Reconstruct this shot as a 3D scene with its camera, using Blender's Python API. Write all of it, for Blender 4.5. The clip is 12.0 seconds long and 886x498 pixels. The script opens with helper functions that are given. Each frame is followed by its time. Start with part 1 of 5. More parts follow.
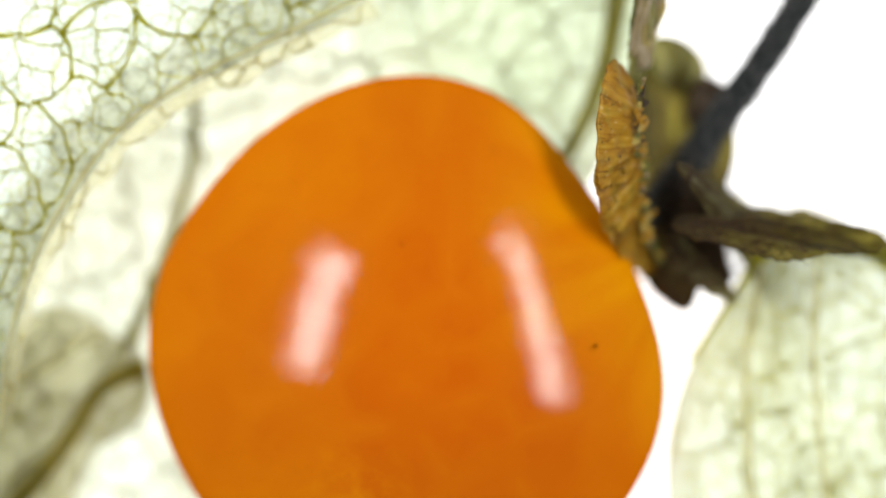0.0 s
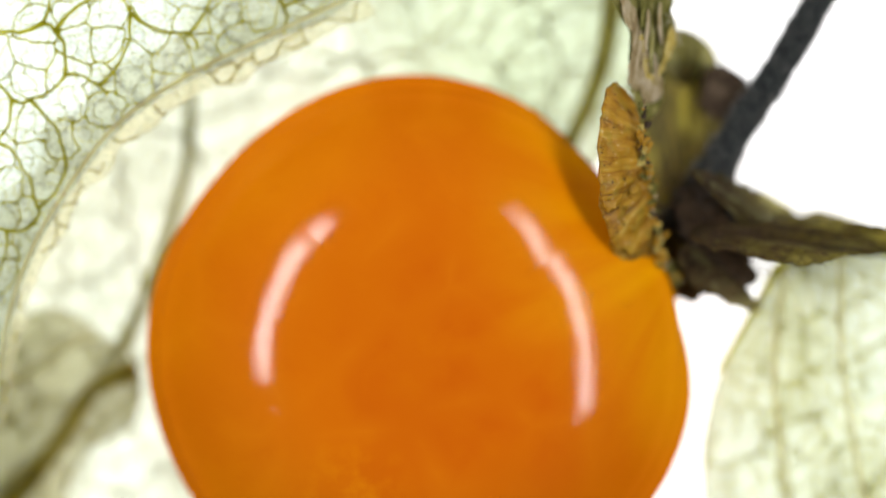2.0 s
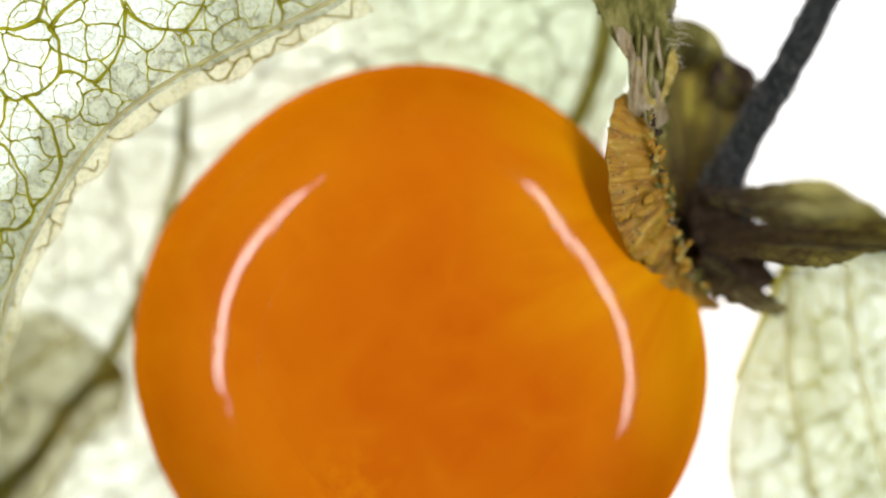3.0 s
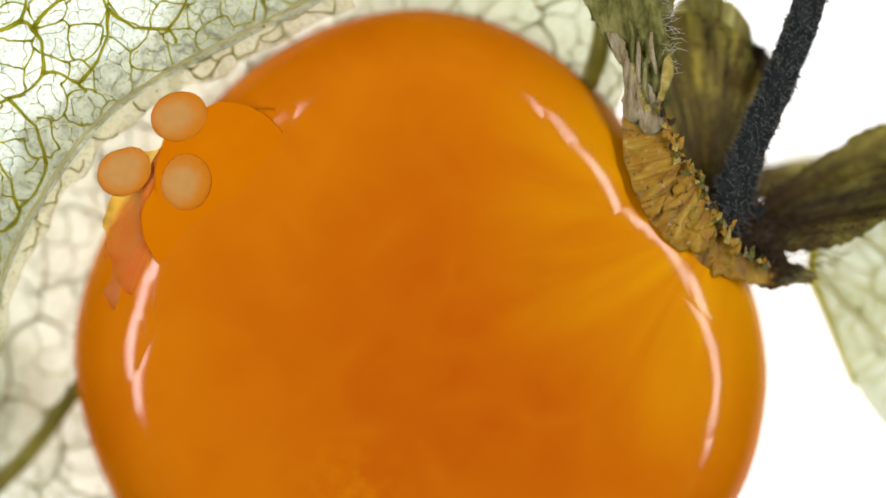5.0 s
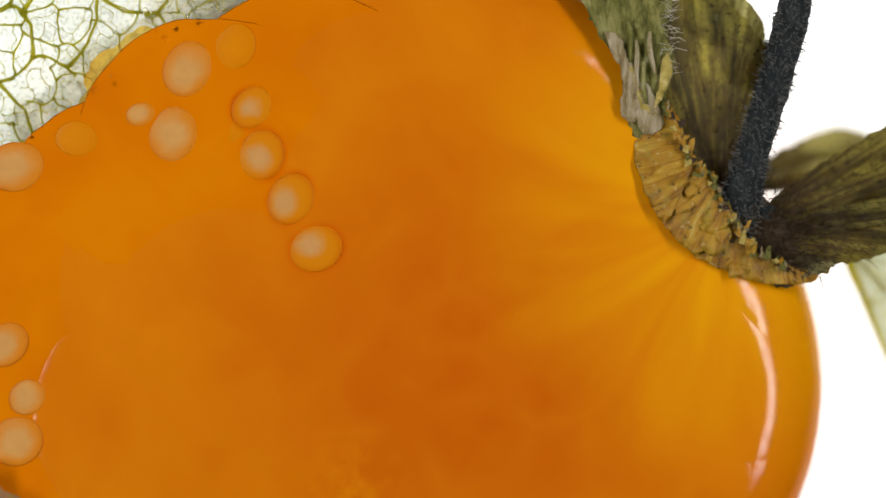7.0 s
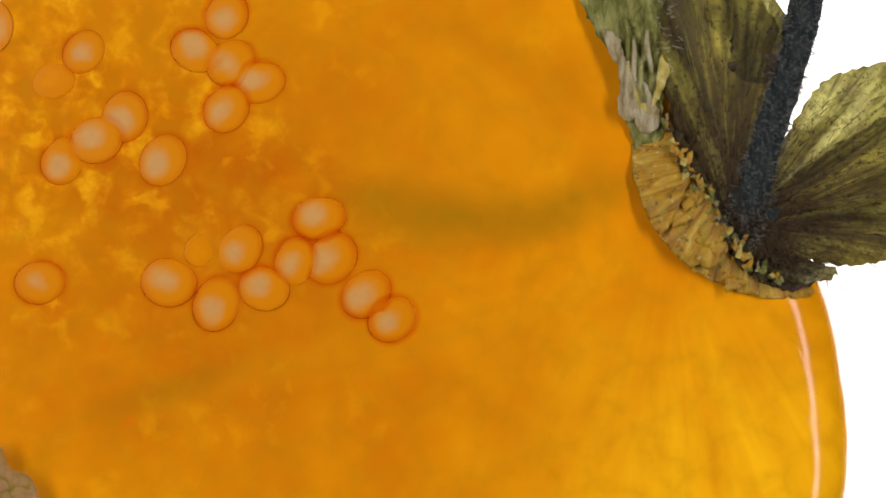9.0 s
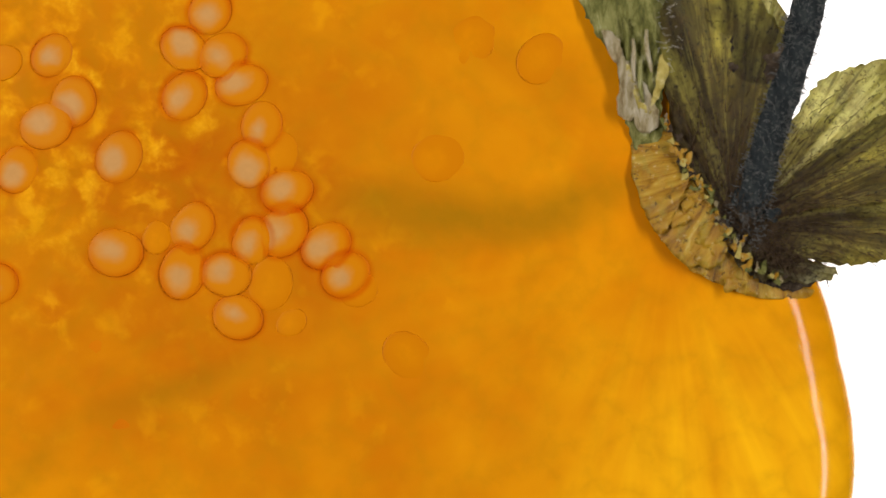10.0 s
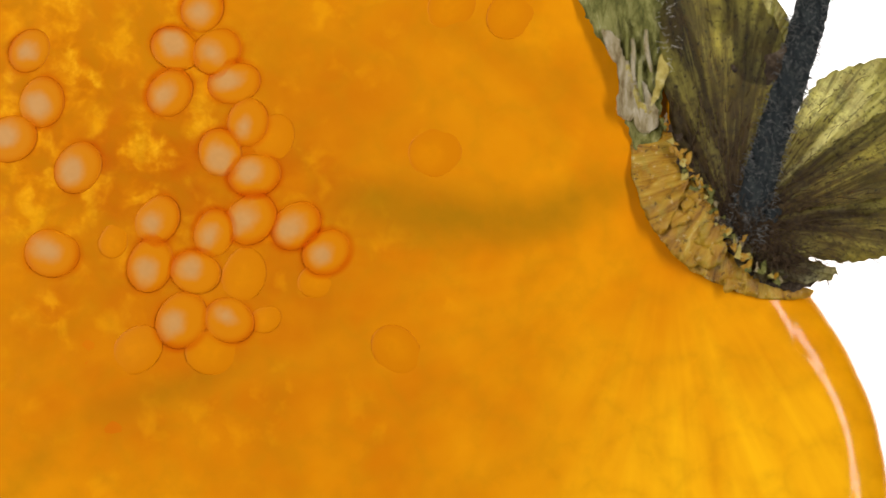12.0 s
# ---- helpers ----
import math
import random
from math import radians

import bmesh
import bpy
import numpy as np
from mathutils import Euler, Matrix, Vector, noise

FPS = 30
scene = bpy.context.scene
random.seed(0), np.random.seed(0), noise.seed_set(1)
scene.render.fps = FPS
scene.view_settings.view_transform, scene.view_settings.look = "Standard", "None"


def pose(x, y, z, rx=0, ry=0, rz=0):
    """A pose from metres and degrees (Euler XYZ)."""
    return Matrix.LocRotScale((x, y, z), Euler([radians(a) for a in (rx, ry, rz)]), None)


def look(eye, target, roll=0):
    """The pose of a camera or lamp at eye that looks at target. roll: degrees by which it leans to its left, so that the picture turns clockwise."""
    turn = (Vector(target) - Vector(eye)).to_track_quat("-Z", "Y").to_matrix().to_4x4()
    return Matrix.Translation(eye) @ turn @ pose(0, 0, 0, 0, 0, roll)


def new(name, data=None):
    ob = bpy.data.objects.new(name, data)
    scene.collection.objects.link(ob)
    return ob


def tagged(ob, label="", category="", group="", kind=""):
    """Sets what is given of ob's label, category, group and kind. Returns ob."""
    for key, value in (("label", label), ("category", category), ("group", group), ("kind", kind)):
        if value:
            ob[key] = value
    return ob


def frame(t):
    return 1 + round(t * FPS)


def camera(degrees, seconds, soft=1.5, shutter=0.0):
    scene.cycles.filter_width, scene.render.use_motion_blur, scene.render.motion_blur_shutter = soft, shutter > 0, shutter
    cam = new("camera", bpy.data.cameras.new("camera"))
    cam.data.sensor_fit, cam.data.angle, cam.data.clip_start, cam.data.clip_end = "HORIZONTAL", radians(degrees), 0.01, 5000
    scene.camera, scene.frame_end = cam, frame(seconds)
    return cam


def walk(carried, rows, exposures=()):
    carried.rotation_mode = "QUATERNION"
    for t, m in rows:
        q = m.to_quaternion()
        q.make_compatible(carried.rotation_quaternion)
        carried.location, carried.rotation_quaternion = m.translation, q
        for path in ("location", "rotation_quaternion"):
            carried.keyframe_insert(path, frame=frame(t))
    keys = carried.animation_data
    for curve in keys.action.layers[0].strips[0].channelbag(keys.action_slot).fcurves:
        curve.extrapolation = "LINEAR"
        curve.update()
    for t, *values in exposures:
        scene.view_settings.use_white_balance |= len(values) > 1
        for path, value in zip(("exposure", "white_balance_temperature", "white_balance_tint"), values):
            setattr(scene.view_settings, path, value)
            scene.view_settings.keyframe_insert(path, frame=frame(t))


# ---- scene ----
PX = 0.00002                       # one unit of the plan: a fiftieth of a millimetre
HIGH = 0.0889                      # the lens above the plane against which the fruit is pressed
BED = 315                          # depth of the light table's top below that plane, in units
cam = camera(20.0, 12.0, soft=1.5)
cam.data.dof.use_dof = True
cam.data.dof.focus_distance = HIGH - 0.0001
cam.data.dof.aperture_fstop = 9.0
walk(cam, [(0, pose(0, 0, HIGH)), (12, pose(0, 0, HIGH))],
     exposures=[(0, 0.12), (1.5, 0.10), (2.5, 0.03), (5.0, -0.12), (7.0, -0.19), (7.6, -0.15), (8.8, -0.11), (12, 0.04)])


def at(u, v, d=0.0):
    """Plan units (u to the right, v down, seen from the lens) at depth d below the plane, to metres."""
    k = (HIGH + d * PX) / HIGH
    return Vector(((u - 784) * PX * k, (441 - v) * PX * k, -d * PX))


# ---- light ----
world = bpy.data.worlds.new("studio")
scene.world = world
world.use_nodes = True
world.node_tree.nodes["Background"].inputs[0].default_value = (1.0, 0.96, 0.9, 1)
world.node_tree.nodes["Background"].inputs[1].default_value = 0.10


def strip_light(name, x, y, z, power, sx, sy):
    data = bpy.data.lights.new(name, "AREA")
    data.shape, data.size, data.size_y, data.energy = "RECTANGLE", sx, sy, power
    data.color = (1.0, 0.97, 0.95)
    ob = new(name, data)
    ob.matrix_world = look((x, y, z), (0, 0, -0.002))
    return ob


strip_light("softbox_west", -0.057, 0.014, 0.085, 0.078, 0.068, 0.018)
strip_light("softbox_east", 0.068, 0.014, 0.080, 0.082, 0.100, 0.015)

# ---- materials ----


class Mat:
    """A node material under construction."""

    def __init__(self, name):
        self.m = bpy.data.materials.new(name)
        self.m.use_nodes = True
        self.t = self.m.node_tree
        self.p = self.t.nodes["Principled BSDF"]
        self.out = self.t.nodes["Material Output"]

    def n(self, kind, **kw):
        node = self.t.nodes.new("ShaderNode" + kind)
        for k, v in kw.items():
            if k in node.inputs:
                node.inputs[k].default_value = v
        return node

    def l(self, a, b):
        self.t.links.new(a, b)

    def coords(self, kind="Object", mm=1000.0, stretch=(1, 1, 1), turn=0.0):
        """Coordinates in millimetres, in the thing's space or in the place's."""
        src = self.t.nodes.new("ShaderNodeNewGeometry").outputs["Position"] if kind == "World" else \
            self.t.nodes.new("ShaderNodeTexCoord").outputs["Object"]
        mp = self.t.nodes.new("ShaderNodeMapping")
        mp.inputs["Scale"].default_value = [mm * s for s in stretch]
        mp.inputs["Rotation"].default_value = (0, 0, turn)
        self.l(src, mp.inputs["Vector"])
        return mp.outputs[0]

    def noise(self, vec, scale, detail=4, rough=0.55, dist=0.0):
        a = self.n("TexNoise")
        a.inputs["Scale"].default_value, a.inputs["Detail"].default_value = scale, detail
        a.inputs["Roughness"].default_value, a.inputs["Distortion"].default_value = rough, dist
        self.l(vec, a.inputs["Vector"])
        return a.outputs["Fac"]

    def ramp(self, fac, stops):
        r = self.n("ValToRGB")
        e = r.color_ramp.elements
        while len(e) < len(stops):
            e.new(0.5)
        for el, (p, c) in zip(e, stops):
            el.position, el.color = p, (*c, 1) if len(c) == 3 else c
        self.l(fac, r.inputs["Fac"])
        return r.outputs["Color"]

    def grey(self, fac, a, b, lo=0.0, hi=1.0):
        r = self.n("MapRange")
        for i, v in enumerate((a, b, lo, hi)):
            r.inputs[1 + i].default_value = v
        self.l(fac, r.inputs[0])
        return r.outputs[0]

    def mix(self, fac, a, b, mode="MIX"):
        m = self.n("Mix")
        m.data_type, m.blend_type = "RGBA", mode
        for i, v in ((0, fac), (6, a), (7, b)):
            if isinstance(v, (int, float)):
                m.inputs[i].default_value = v
            elif isinstance(v, tuple):
                m.inputs[i].default_value = (*v, 1)
            else:
                self.l(v, m.inputs[i])
        return m.outputs[2]

    def bump(self, height, strength, dist):
        b = self.n("Bump")
        b.inputs["Strength"].default_value, b.inputs["Distance"].default_value = strength, dist
        self.l(height, b.inputs["Height"])
        self.l(b.outputs[0], self.p.inputs["Normal"])
        return b.outputs[0]

    def gloss(self, level):
        """Gloss that fades where the skin turns away."""
        w = self.n("LayerWeight")
        w.inputs[0].default_value = 0.5
        self.l(self.grey(w.outputs["Facing"], 0.12, 0.36, level, 0.02), self.p.inputs["Specular IOR Level"])

    def col(self, c):
        if isinstance(c, tuple):
            self.p.inputs["Base Color"].default_value = (*c, 1)
        else:
            self.l(c, self.p.inputs["Base Color"])

    def thin(self, fac, colour, normal=None):
        """Lets light through from behind: a mix with a translucent sheet."""
        tr = self.n("BsdfTranslucent")
        if isinstance(colour, tuple):
            tr.inputs[0].default_value = (*colour, 1)
        else:
            self.l(colour, tr.inputs[0])
        ms = self.n("MixShader")
        ms.inputs[0].default_value = fac
        self.l(self.p.outputs[0], ms.inputs[1])
        self.l(tr.outputs[0], ms.inputs[2])
        self.l(ms.outputs[0], self.out.inputs[0])
        return ms


def fan(a, u, v, deep=0.0, around=6.0, along=0.12, world=True):
    """Coordinates that fan out from a point: turn round it and distance from it (mm), and the distance alone."""
    src = a.n("NewGeometry").outputs["Position"] if world else a.n("TexCoord").outputs["Object"]
    sub = a.n("VectorMath")
    sub.operation = "SUBTRACT"
    a.l(src, sub.inputs[0])
    p = at(u, v, deep) if world else Vector((u * PX, v * PX, 0))
    sub.inputs[1].default_value = (p.x, p.y, 0)
    sep = a.n("SeparateXYZ")
    a.l(sub.outputs[0], sep.inputs[0])
    turn, flat, ln = a.n("Math"), a.n("CombineXYZ"), a.n("VectorMath")
    turn.operation, ln.operation = "ARCTAN2", "LENGTH"
    side = -1.0 if world else 1.0        # the turn starts on the far side of the fan
    a.l(times(a, sep.outputs[1], side), turn.inputs[0])
    a.l(times(a, sep.outputs[0], side), turn.inputs[1])
    a.l(sep.outputs[0], flat.inputs[0])
    a.l(sep.outputs[1], flat.inputs[1])
    a.l(flat.outputs[0], ln.inputs[0])
    k1, k2 = a.n("Math"), a.n("Math")
    for k, s, val in ((k1, turn.outputs[0], around), (k2, ln.outputs["Value"], along * 1000)):
        k.operation = "MULTIPLY"
        a.l(s, k.inputs[0])
        k.inputs[1].default_value = val
    both = a.n("CombineXYZ")
    a.l(k1.outputs[0], both.inputs[0])
    a.l(k2.outputs[0], both.inputs[1])
    mm = a.n("Math")
    mm.operation = "MULTIPLY"
    mm.inputs[1].default_value = 1000
    a.l(ln.outputs["Value"], mm.inputs[0])
    return both.outputs[0], mm.outputs[0]


def times(a, x, y):
    m = a.n("Math")
    m.operation = "MULTIPLY"
    for i, v in ((0, x), (1, y)):
        if isinstance(v, (int, float)):
            m.inputs[i].default_value = v
        else:
            a.l(v, m.inputs[i])
    return m.outputs[0]


def flesh_material(name, deep, mid, light, warm, shine=0.5):
    a = Mat(name)
    v = a.coords("World")
    big = a.noise(v, 0.20, 2, 0.45)
    small = a.noise(v, 0.42, 3, 0.5, 0.3)
    c = a.ramp(big, [(0.34, mid), (0.66, light)])
    # deeper orange over the middle of the fruit, in soft clouds
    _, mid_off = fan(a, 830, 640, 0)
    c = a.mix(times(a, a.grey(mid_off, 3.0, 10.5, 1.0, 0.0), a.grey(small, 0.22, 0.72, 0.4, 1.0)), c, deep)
    c = a.mix(a.grey(small, 0.52, 0.72, 0.0, 0.35), c, warm)
    # pale fibres fanning out from where the calyx sits, in a yellower shoulder
    ray, dist = fan(a, 1300, 375, 0, 1.7, 0.06)
    fibre = a.grey(a.noise(ray, 1.5, 1, 0.4, 1.0), 0.38, 0.66, 0.0, 1.0)
    hair = a.grey(a.noise(fan(a, 1290, 385, 0, 7.0, 0.16)[0], 1.6, 2, 0.5, 0.8), 0.44, 0.66, 0.0, 1.0)
    near = a.grey(dist, 4.0, 10.5, 1.0, 0.0)
    c = a.mix(times(a, a.grey(dist, 3.0, 9.5, 0.9, 0.0), a.grey(fibre, 0.0, 1.0, 0.55, 1.0)), c, (0.69, 0.300, 0.001))
    c = a.mix(times(a, times(a, fibre, near), 0.6), c, (0.74, 0.315, 0.001))
    c = a.mix(times(a, times(a, hair, near), 0.10), c, (0.76, 0.34, 0.003))
    # a faint net of pale vessels under the skin
    vor, nz, wv = a.n("TexVoronoi"), a.n("TexNoise"), a.n("VectorMath")
    vor.feature, wv.operation = "DISTANCE_TO_EDGE", "ADD"
    vor.inputs["Scale"].default_value = 0.26
    nz.inputs["Scale"].default_value = 0.35
    nz.inputs["Detail"].default_value = 3
    a.l(v, nz.inputs["Vector"])
    a.l(v, wv.inputs[0])
    a.l(nz.outputs["Color"], wv.inputs[1])
    a.l(wv.outputs[0], vor.inputs["Vector"])
    c = a.mix(times(a, a.grey(vor.outputs["Distance"], 0.0, 0.20, 0.34, 0.0), a.grey(small, 0.38, 0.66, 0.0, 1.0)), c, (0.66, 0.20, 0.002))
    # brighter blotches low on the fruit
    _, low = fan(a, 620, 885, 0)
    c = a.mix(times(a, a.grey(low, 0.3, 2.6, 0.5, 0.0), a.grey(a.noise(v, 1.1, 3, 0.5), 0.42, 0.66, 0.0, 1.0)), c, (0.70, 0.24, 0.001))
    a.col(c)
    a.p.inputs["Roughness"].default_value = 0.09
    a.p.inputs["IOR"].default_value = 1.38
    a.gloss(shine)
    # shallow dents and, finer, the lengthwise grain of the wet skin
    dents = a.noise(v, 1.1, 3)
    fine = a.noise(a.coords("World", stretch=(1.0, 0.45, 1.0), turn=0.5), 11.0, 4, 0.6)
    h = a.n("Math")
    h.operation = "MULTIPLY_ADD"
    a.l(times(a, fine, a.grey(a.noise(v, 0.8, 2), 0.42, 0.62, 0.0, 1.0)), h.inputs[0])
    h.inputs[1].default_value = 0.45
    a.l(dents, h.inputs[2])
    a.bump(h.outputs[0], 0.24, 0.00004)
    return a


SKIN_TONES = ((0.505, 0.088, 0.0004), (0.575, 0.145, 0.0005), (0.635, 0.186, 0.0006), (0.525, 0.114, 0.0005))


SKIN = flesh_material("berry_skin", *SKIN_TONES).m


def pulp_material(name):
    a = Mat(name)
    v = a.coords("World")
    big = a.noise(v, 0.28, 3, 0.5)
    mid = a.noise(v, 0.9, 4, 0.6)
    # lighter than the skin: light through the thinned fruit is in these tones
    c = a.ramp(big, [(0.34, (0.60, 0.182, 0.001)), (0.5, (0.66, 0.222, 0.001)), (0.66, (0.72, 0.262, 0.0015))])
    c = a.mix(a.grey(mid, 0.45, 0.75, 0.0, 0.3), c, (0.60, 0.185, 0.001))
    # deep orange core round the seeds
    _, core = fan(a, 330, 300, 0)
    cloud = a.noise(v, 0.5, 4, 0.55, 0.4)
    c = a.mix(times(a, a.grey(core, 3.0, 13.0, 1.0, 0.0), a.grey(cloud, 0.26, 0.60, 0.50, 1.0)), c, (0.46, 0.102, 0.001))
    # clear yellow gel on the burst side: bright clots, olive patches and a few loose grains
    _, far = fan(a, 90, 150, 0)
    near = a.grey(far, 3.5, 10.0, 1.0, 0.0)
    patch = a.grey(a.noise(v, 0.33, 3, 0.55, 0.4), 0.40, 0.58, 0.0, 1.0)
    clot = a.noise(v, 1.0, 3, 0.5, 0.25)
    fine = a.noise(v, 3.2, 4, 0.6, 0.5)
    c = a.mix(times(a, times(a, a.grey(clot, 0.34, 0.50, 1.0, 0.0), near), 0.6), c, (0.44, 0.138, 0.001))
    c = a.mix(times(a, times(a, patch, near), a.grey(clot, 0.42, 0.66, 0.0, 0.7)), c, (0.80, 0.345, 0.003))
    # finest grains paint in the gel's caustic sparkle as bright colour
    c = a.mix(times(a, times(a, patch, near), times(a, a.grey(clot, 0.50, 0.60, 0.0, 1.0), a.grey(fine, 0.40, 0.70, 0.0, 0.6))), c, (0.94, 0.49, 0.012))
    loose = a.grey(a.noise(v, 0.42, 3, 0.5, 0.6), 0.50, 0.64, 0.0, 0.8)
    c = a.mix(times(a, times(a, loose, a.grey(far, 6.0, 20.0, 1.0, 0.25)), a.grey(clot, 0.50, 0.66, 0.0, 0.6)), c, (0.86, 0.38, 0.003))
    # pale fibres towards the calyx
    ray, dist = fan(a, 1240, 420, 0, 4.0, 0.05)
    c = a.mix(times(a, a.grey(a.noise(ray, 1.0, 3, 0.55, 0.8), 0.40, 0.70, 0.0, 1.0), a.grey(dist, 3.0, 7.0, 0.0, 0.35)), c, (0.70, 0.30, 0.003))
    # backlight through thin flesh below the calyx, painted as bright streaks
    _, backlit_at = fan(a, 1340, 900, 0)
    streak = a.grey(a.noise(fan(a, 1180, 380, 0, 5.0, 0.10)[0], 1.3, 3, 0.55, 0.3), 0.32, 0.72, 0.3, 1.0)
    c = a.mix(times(a, a.grey(backlit_at, 3.0, 9.5, 0.9, 0.0), streak), c, (0.94, 0.47, 0.005))
    # the husk's net behind, its shadow through the flesh painted as darker lines
    vor = a.n("TexVoronoi")
    vor.feature = "DISTANCE_TO_EDGE"
    vor.inputs["Scale"].default_value = 0.5
    wv = a.n("VectorMath")
    wv.operation = "ADD"
    nz = a.n("TexNoise")
    nz.inputs["Scale"].default_value = 0.7
    a.l(v, nz.inputs["Vector"])
    a.l(v, wv.inputs[0])
    a.l(nz.outputs["Color"], wv.inputs[1])
    a.l(wv.outputs[0], vor.inputs["Vector"])
    c = a.mix(times(a, a.grey(vor.outputs["Distance"], 0.0, 0.24, 0.30, 0.0), a.grey(mid, 0.3, 0.6, 0.0, 1.0)), c, (0.44, 0.19, 0.002))
    # olive bands, bent and frayed: shadow of husk folds behind, painted into the colour
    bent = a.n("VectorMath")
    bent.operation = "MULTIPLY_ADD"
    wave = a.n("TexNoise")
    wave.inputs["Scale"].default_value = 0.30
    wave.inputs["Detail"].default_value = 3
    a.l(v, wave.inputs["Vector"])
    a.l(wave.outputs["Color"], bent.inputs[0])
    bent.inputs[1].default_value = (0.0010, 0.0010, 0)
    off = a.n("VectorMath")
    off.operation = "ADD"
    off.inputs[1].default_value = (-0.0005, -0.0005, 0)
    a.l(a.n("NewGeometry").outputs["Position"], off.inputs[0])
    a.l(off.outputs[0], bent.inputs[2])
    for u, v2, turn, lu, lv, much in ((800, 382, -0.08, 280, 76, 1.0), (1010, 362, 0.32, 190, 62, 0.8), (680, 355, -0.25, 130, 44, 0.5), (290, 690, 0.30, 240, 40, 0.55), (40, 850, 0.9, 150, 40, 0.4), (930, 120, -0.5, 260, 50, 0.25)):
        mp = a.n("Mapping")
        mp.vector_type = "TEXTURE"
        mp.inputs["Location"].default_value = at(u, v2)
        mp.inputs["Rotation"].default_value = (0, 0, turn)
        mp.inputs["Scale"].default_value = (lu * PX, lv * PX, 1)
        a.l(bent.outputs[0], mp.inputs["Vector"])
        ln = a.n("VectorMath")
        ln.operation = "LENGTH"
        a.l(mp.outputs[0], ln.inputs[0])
        fold_shade = times(a, a.grey(ln.outputs["Value"], 0.1, 1.0, much, 0.0), a.grey(mid, 0.2, 0.7, 0.6, 1.0))
        c = a.mix(fold_shade, c, (0.35, 0.155, 0.002))
    a.col(c)
    a.p.inputs["Roughness"].default_value = 0.10
    a.p.inputs["IOR"].default_value = 1.35
    a.gloss(0.4)
    a.bump(a.noise(v, 4.0, 4), 0.06, 0.00003)
    return a


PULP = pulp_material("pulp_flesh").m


def film_material(name, thick, pale, clear, through_it=0.45):
    """A thin film of amber juice that lets the light through."""
    a = Mat(name)
    v = a.coords("World")
    c = a.ramp(a.noise(v, 0.6, 5, 0.65, 0.4), [(0.34, thick), (0.66, pale)])
    a.col(c)
    a.p.inputs["Roughness"].default_value = 0.35
    a.p.inputs["Specular IOR Level"].default_value = 0.15
    sheet_mix = a.thin(through_it, c)
    see, gauze = a.n("BsdfTransparent"), a.n("MixShader")
    a.l(c, see.inputs[0])
    gauze.inputs[0].default_value = clear
    a.l(sheet_mix.outputs[0], gauze.inputs[1])
    a.l(see.outputs[0], gauze.inputs[2])
    a.l(gauze.outputs[0], a.out.inputs[0])
    return a.m


def droplet_material():
    a = Mat("juice_droplet")
    a.col((1.0, 0.98, 0.92))
    a.p.inputs["Roughness"].default_value = 0.02
    a.p.inputs["IOR"].default_value = 1.2
    a.p.inputs["Transmission Weight"].default_value = 1.0
    return a.m


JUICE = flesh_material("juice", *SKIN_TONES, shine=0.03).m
FILM = film_material("juice_film", (1.0, 0.80, 0.34), (1.0, 0.92, 0.62), 0.84)
THIN_JUICE = film_material("juice_thin", (1.0, 0.77, 0.26), (1.0, 0.88, 0.46), 0.88)
DROPLET = droplet_material()


def membrane_material(name, tint, opaque, dots, stain, clear, stain_tone=(0.48, 0.49, 0.25), green=None):
    a = Mat(name)
    v = a.coords()
    cloud = a.noise(v, 0.35, 4, 0.6)
    c = a.ramp(cloud, [(0.3, tint), (0.7, tuple(min(1, x * 1.1 + 0.05) for x in tint))])
    blotch = a.noise(a.coords(stretch=(1.5, 0.4, 1.0)), 0.26, 6, 0.65, 0.6)
    c = a.mix(a.grey(blotch, 0.42, 0.66, 0.0, stain), c, stain_tone)
    # pale green tone towards the calyx, deepened by the greenish shadow painted there
    if green:
        _, off = fan(a, *green, 250)
        c = a.mix(a.grey(off, 3.0, 10.0, 0.8, 0.0), c, (0.64, 0.71, 0.54))
    vor = a.n("TexVoronoi")
    vor.feature = "DISTANCE_TO_EDGE"
    vor.inputs["Scale"].default_value = 2.4
    a.l(v, vor.inputs["Vector"])
    edge = a.grey(vor.outputs["Distance"], 0.0, 0.07, 1.0, 0.0)
    c = a.mix(a.grey(edge, 0, 1, 0, dots), c, (0.42, 0.44, 0.16))
    spots = a.noise(v, 7.5, 3, 0.6)
    c = a.mix(a.grey(spots, 0.50, 0.62, 0, 0.6), c, (0.42, 0.46, 0.36))
    a.col(c)
    a.p.inputs["Roughness"].default_value = 0.45
    a.bump(cloud, 0.3, 0.0002)
    sheet_mix = a.thin(opaque, c)
    gauze, see = a.n("MixShader"), a.n("BsdfTransparent")
    a.l(times(a, a.grey(cloud, 0.3, 0.7, 0.7, 1.3), clear), gauze.inputs[0])
    a.l(sheet_mix.outputs[0], gauze.inputs[1])
    a.l(see.outputs[0], gauze.inputs[2])
    a.l(gauze.outputs[0], a.out.inputs[0])
    return a.m


HUSK = membrane_material("husk_membrane", (0.76, 0.82, 0.78), 0.9, 0.1, 0.05, 0.28)
EDGE_PALE = membrane_material("husk_edge_pale", (0.90, 0.87, 0.66), 0.8, 0.1, 0.5, 0.5, (0.60, 0.53, 0.26))
EDGE_BROWN = membrane_material("husk_edge_brown", (0.88, 0.84, 0.62), 0.8, 0.2, 0.6, 0.62, (0.62, 0.50, 0.20))
HUSK_CRUMPLE = membrane_material("husk_membrane_crumpled", (0.74, 0.71, 0.54), 0.85, 0.3, 0.8, 0.30, (0.43, 0.37, 0.15))
HUSK_FOLD = membrane_material("husk_membrane_fold", (0.73, 0.77, 0.69), 0.8, 0.3, 0.7, 0.14)
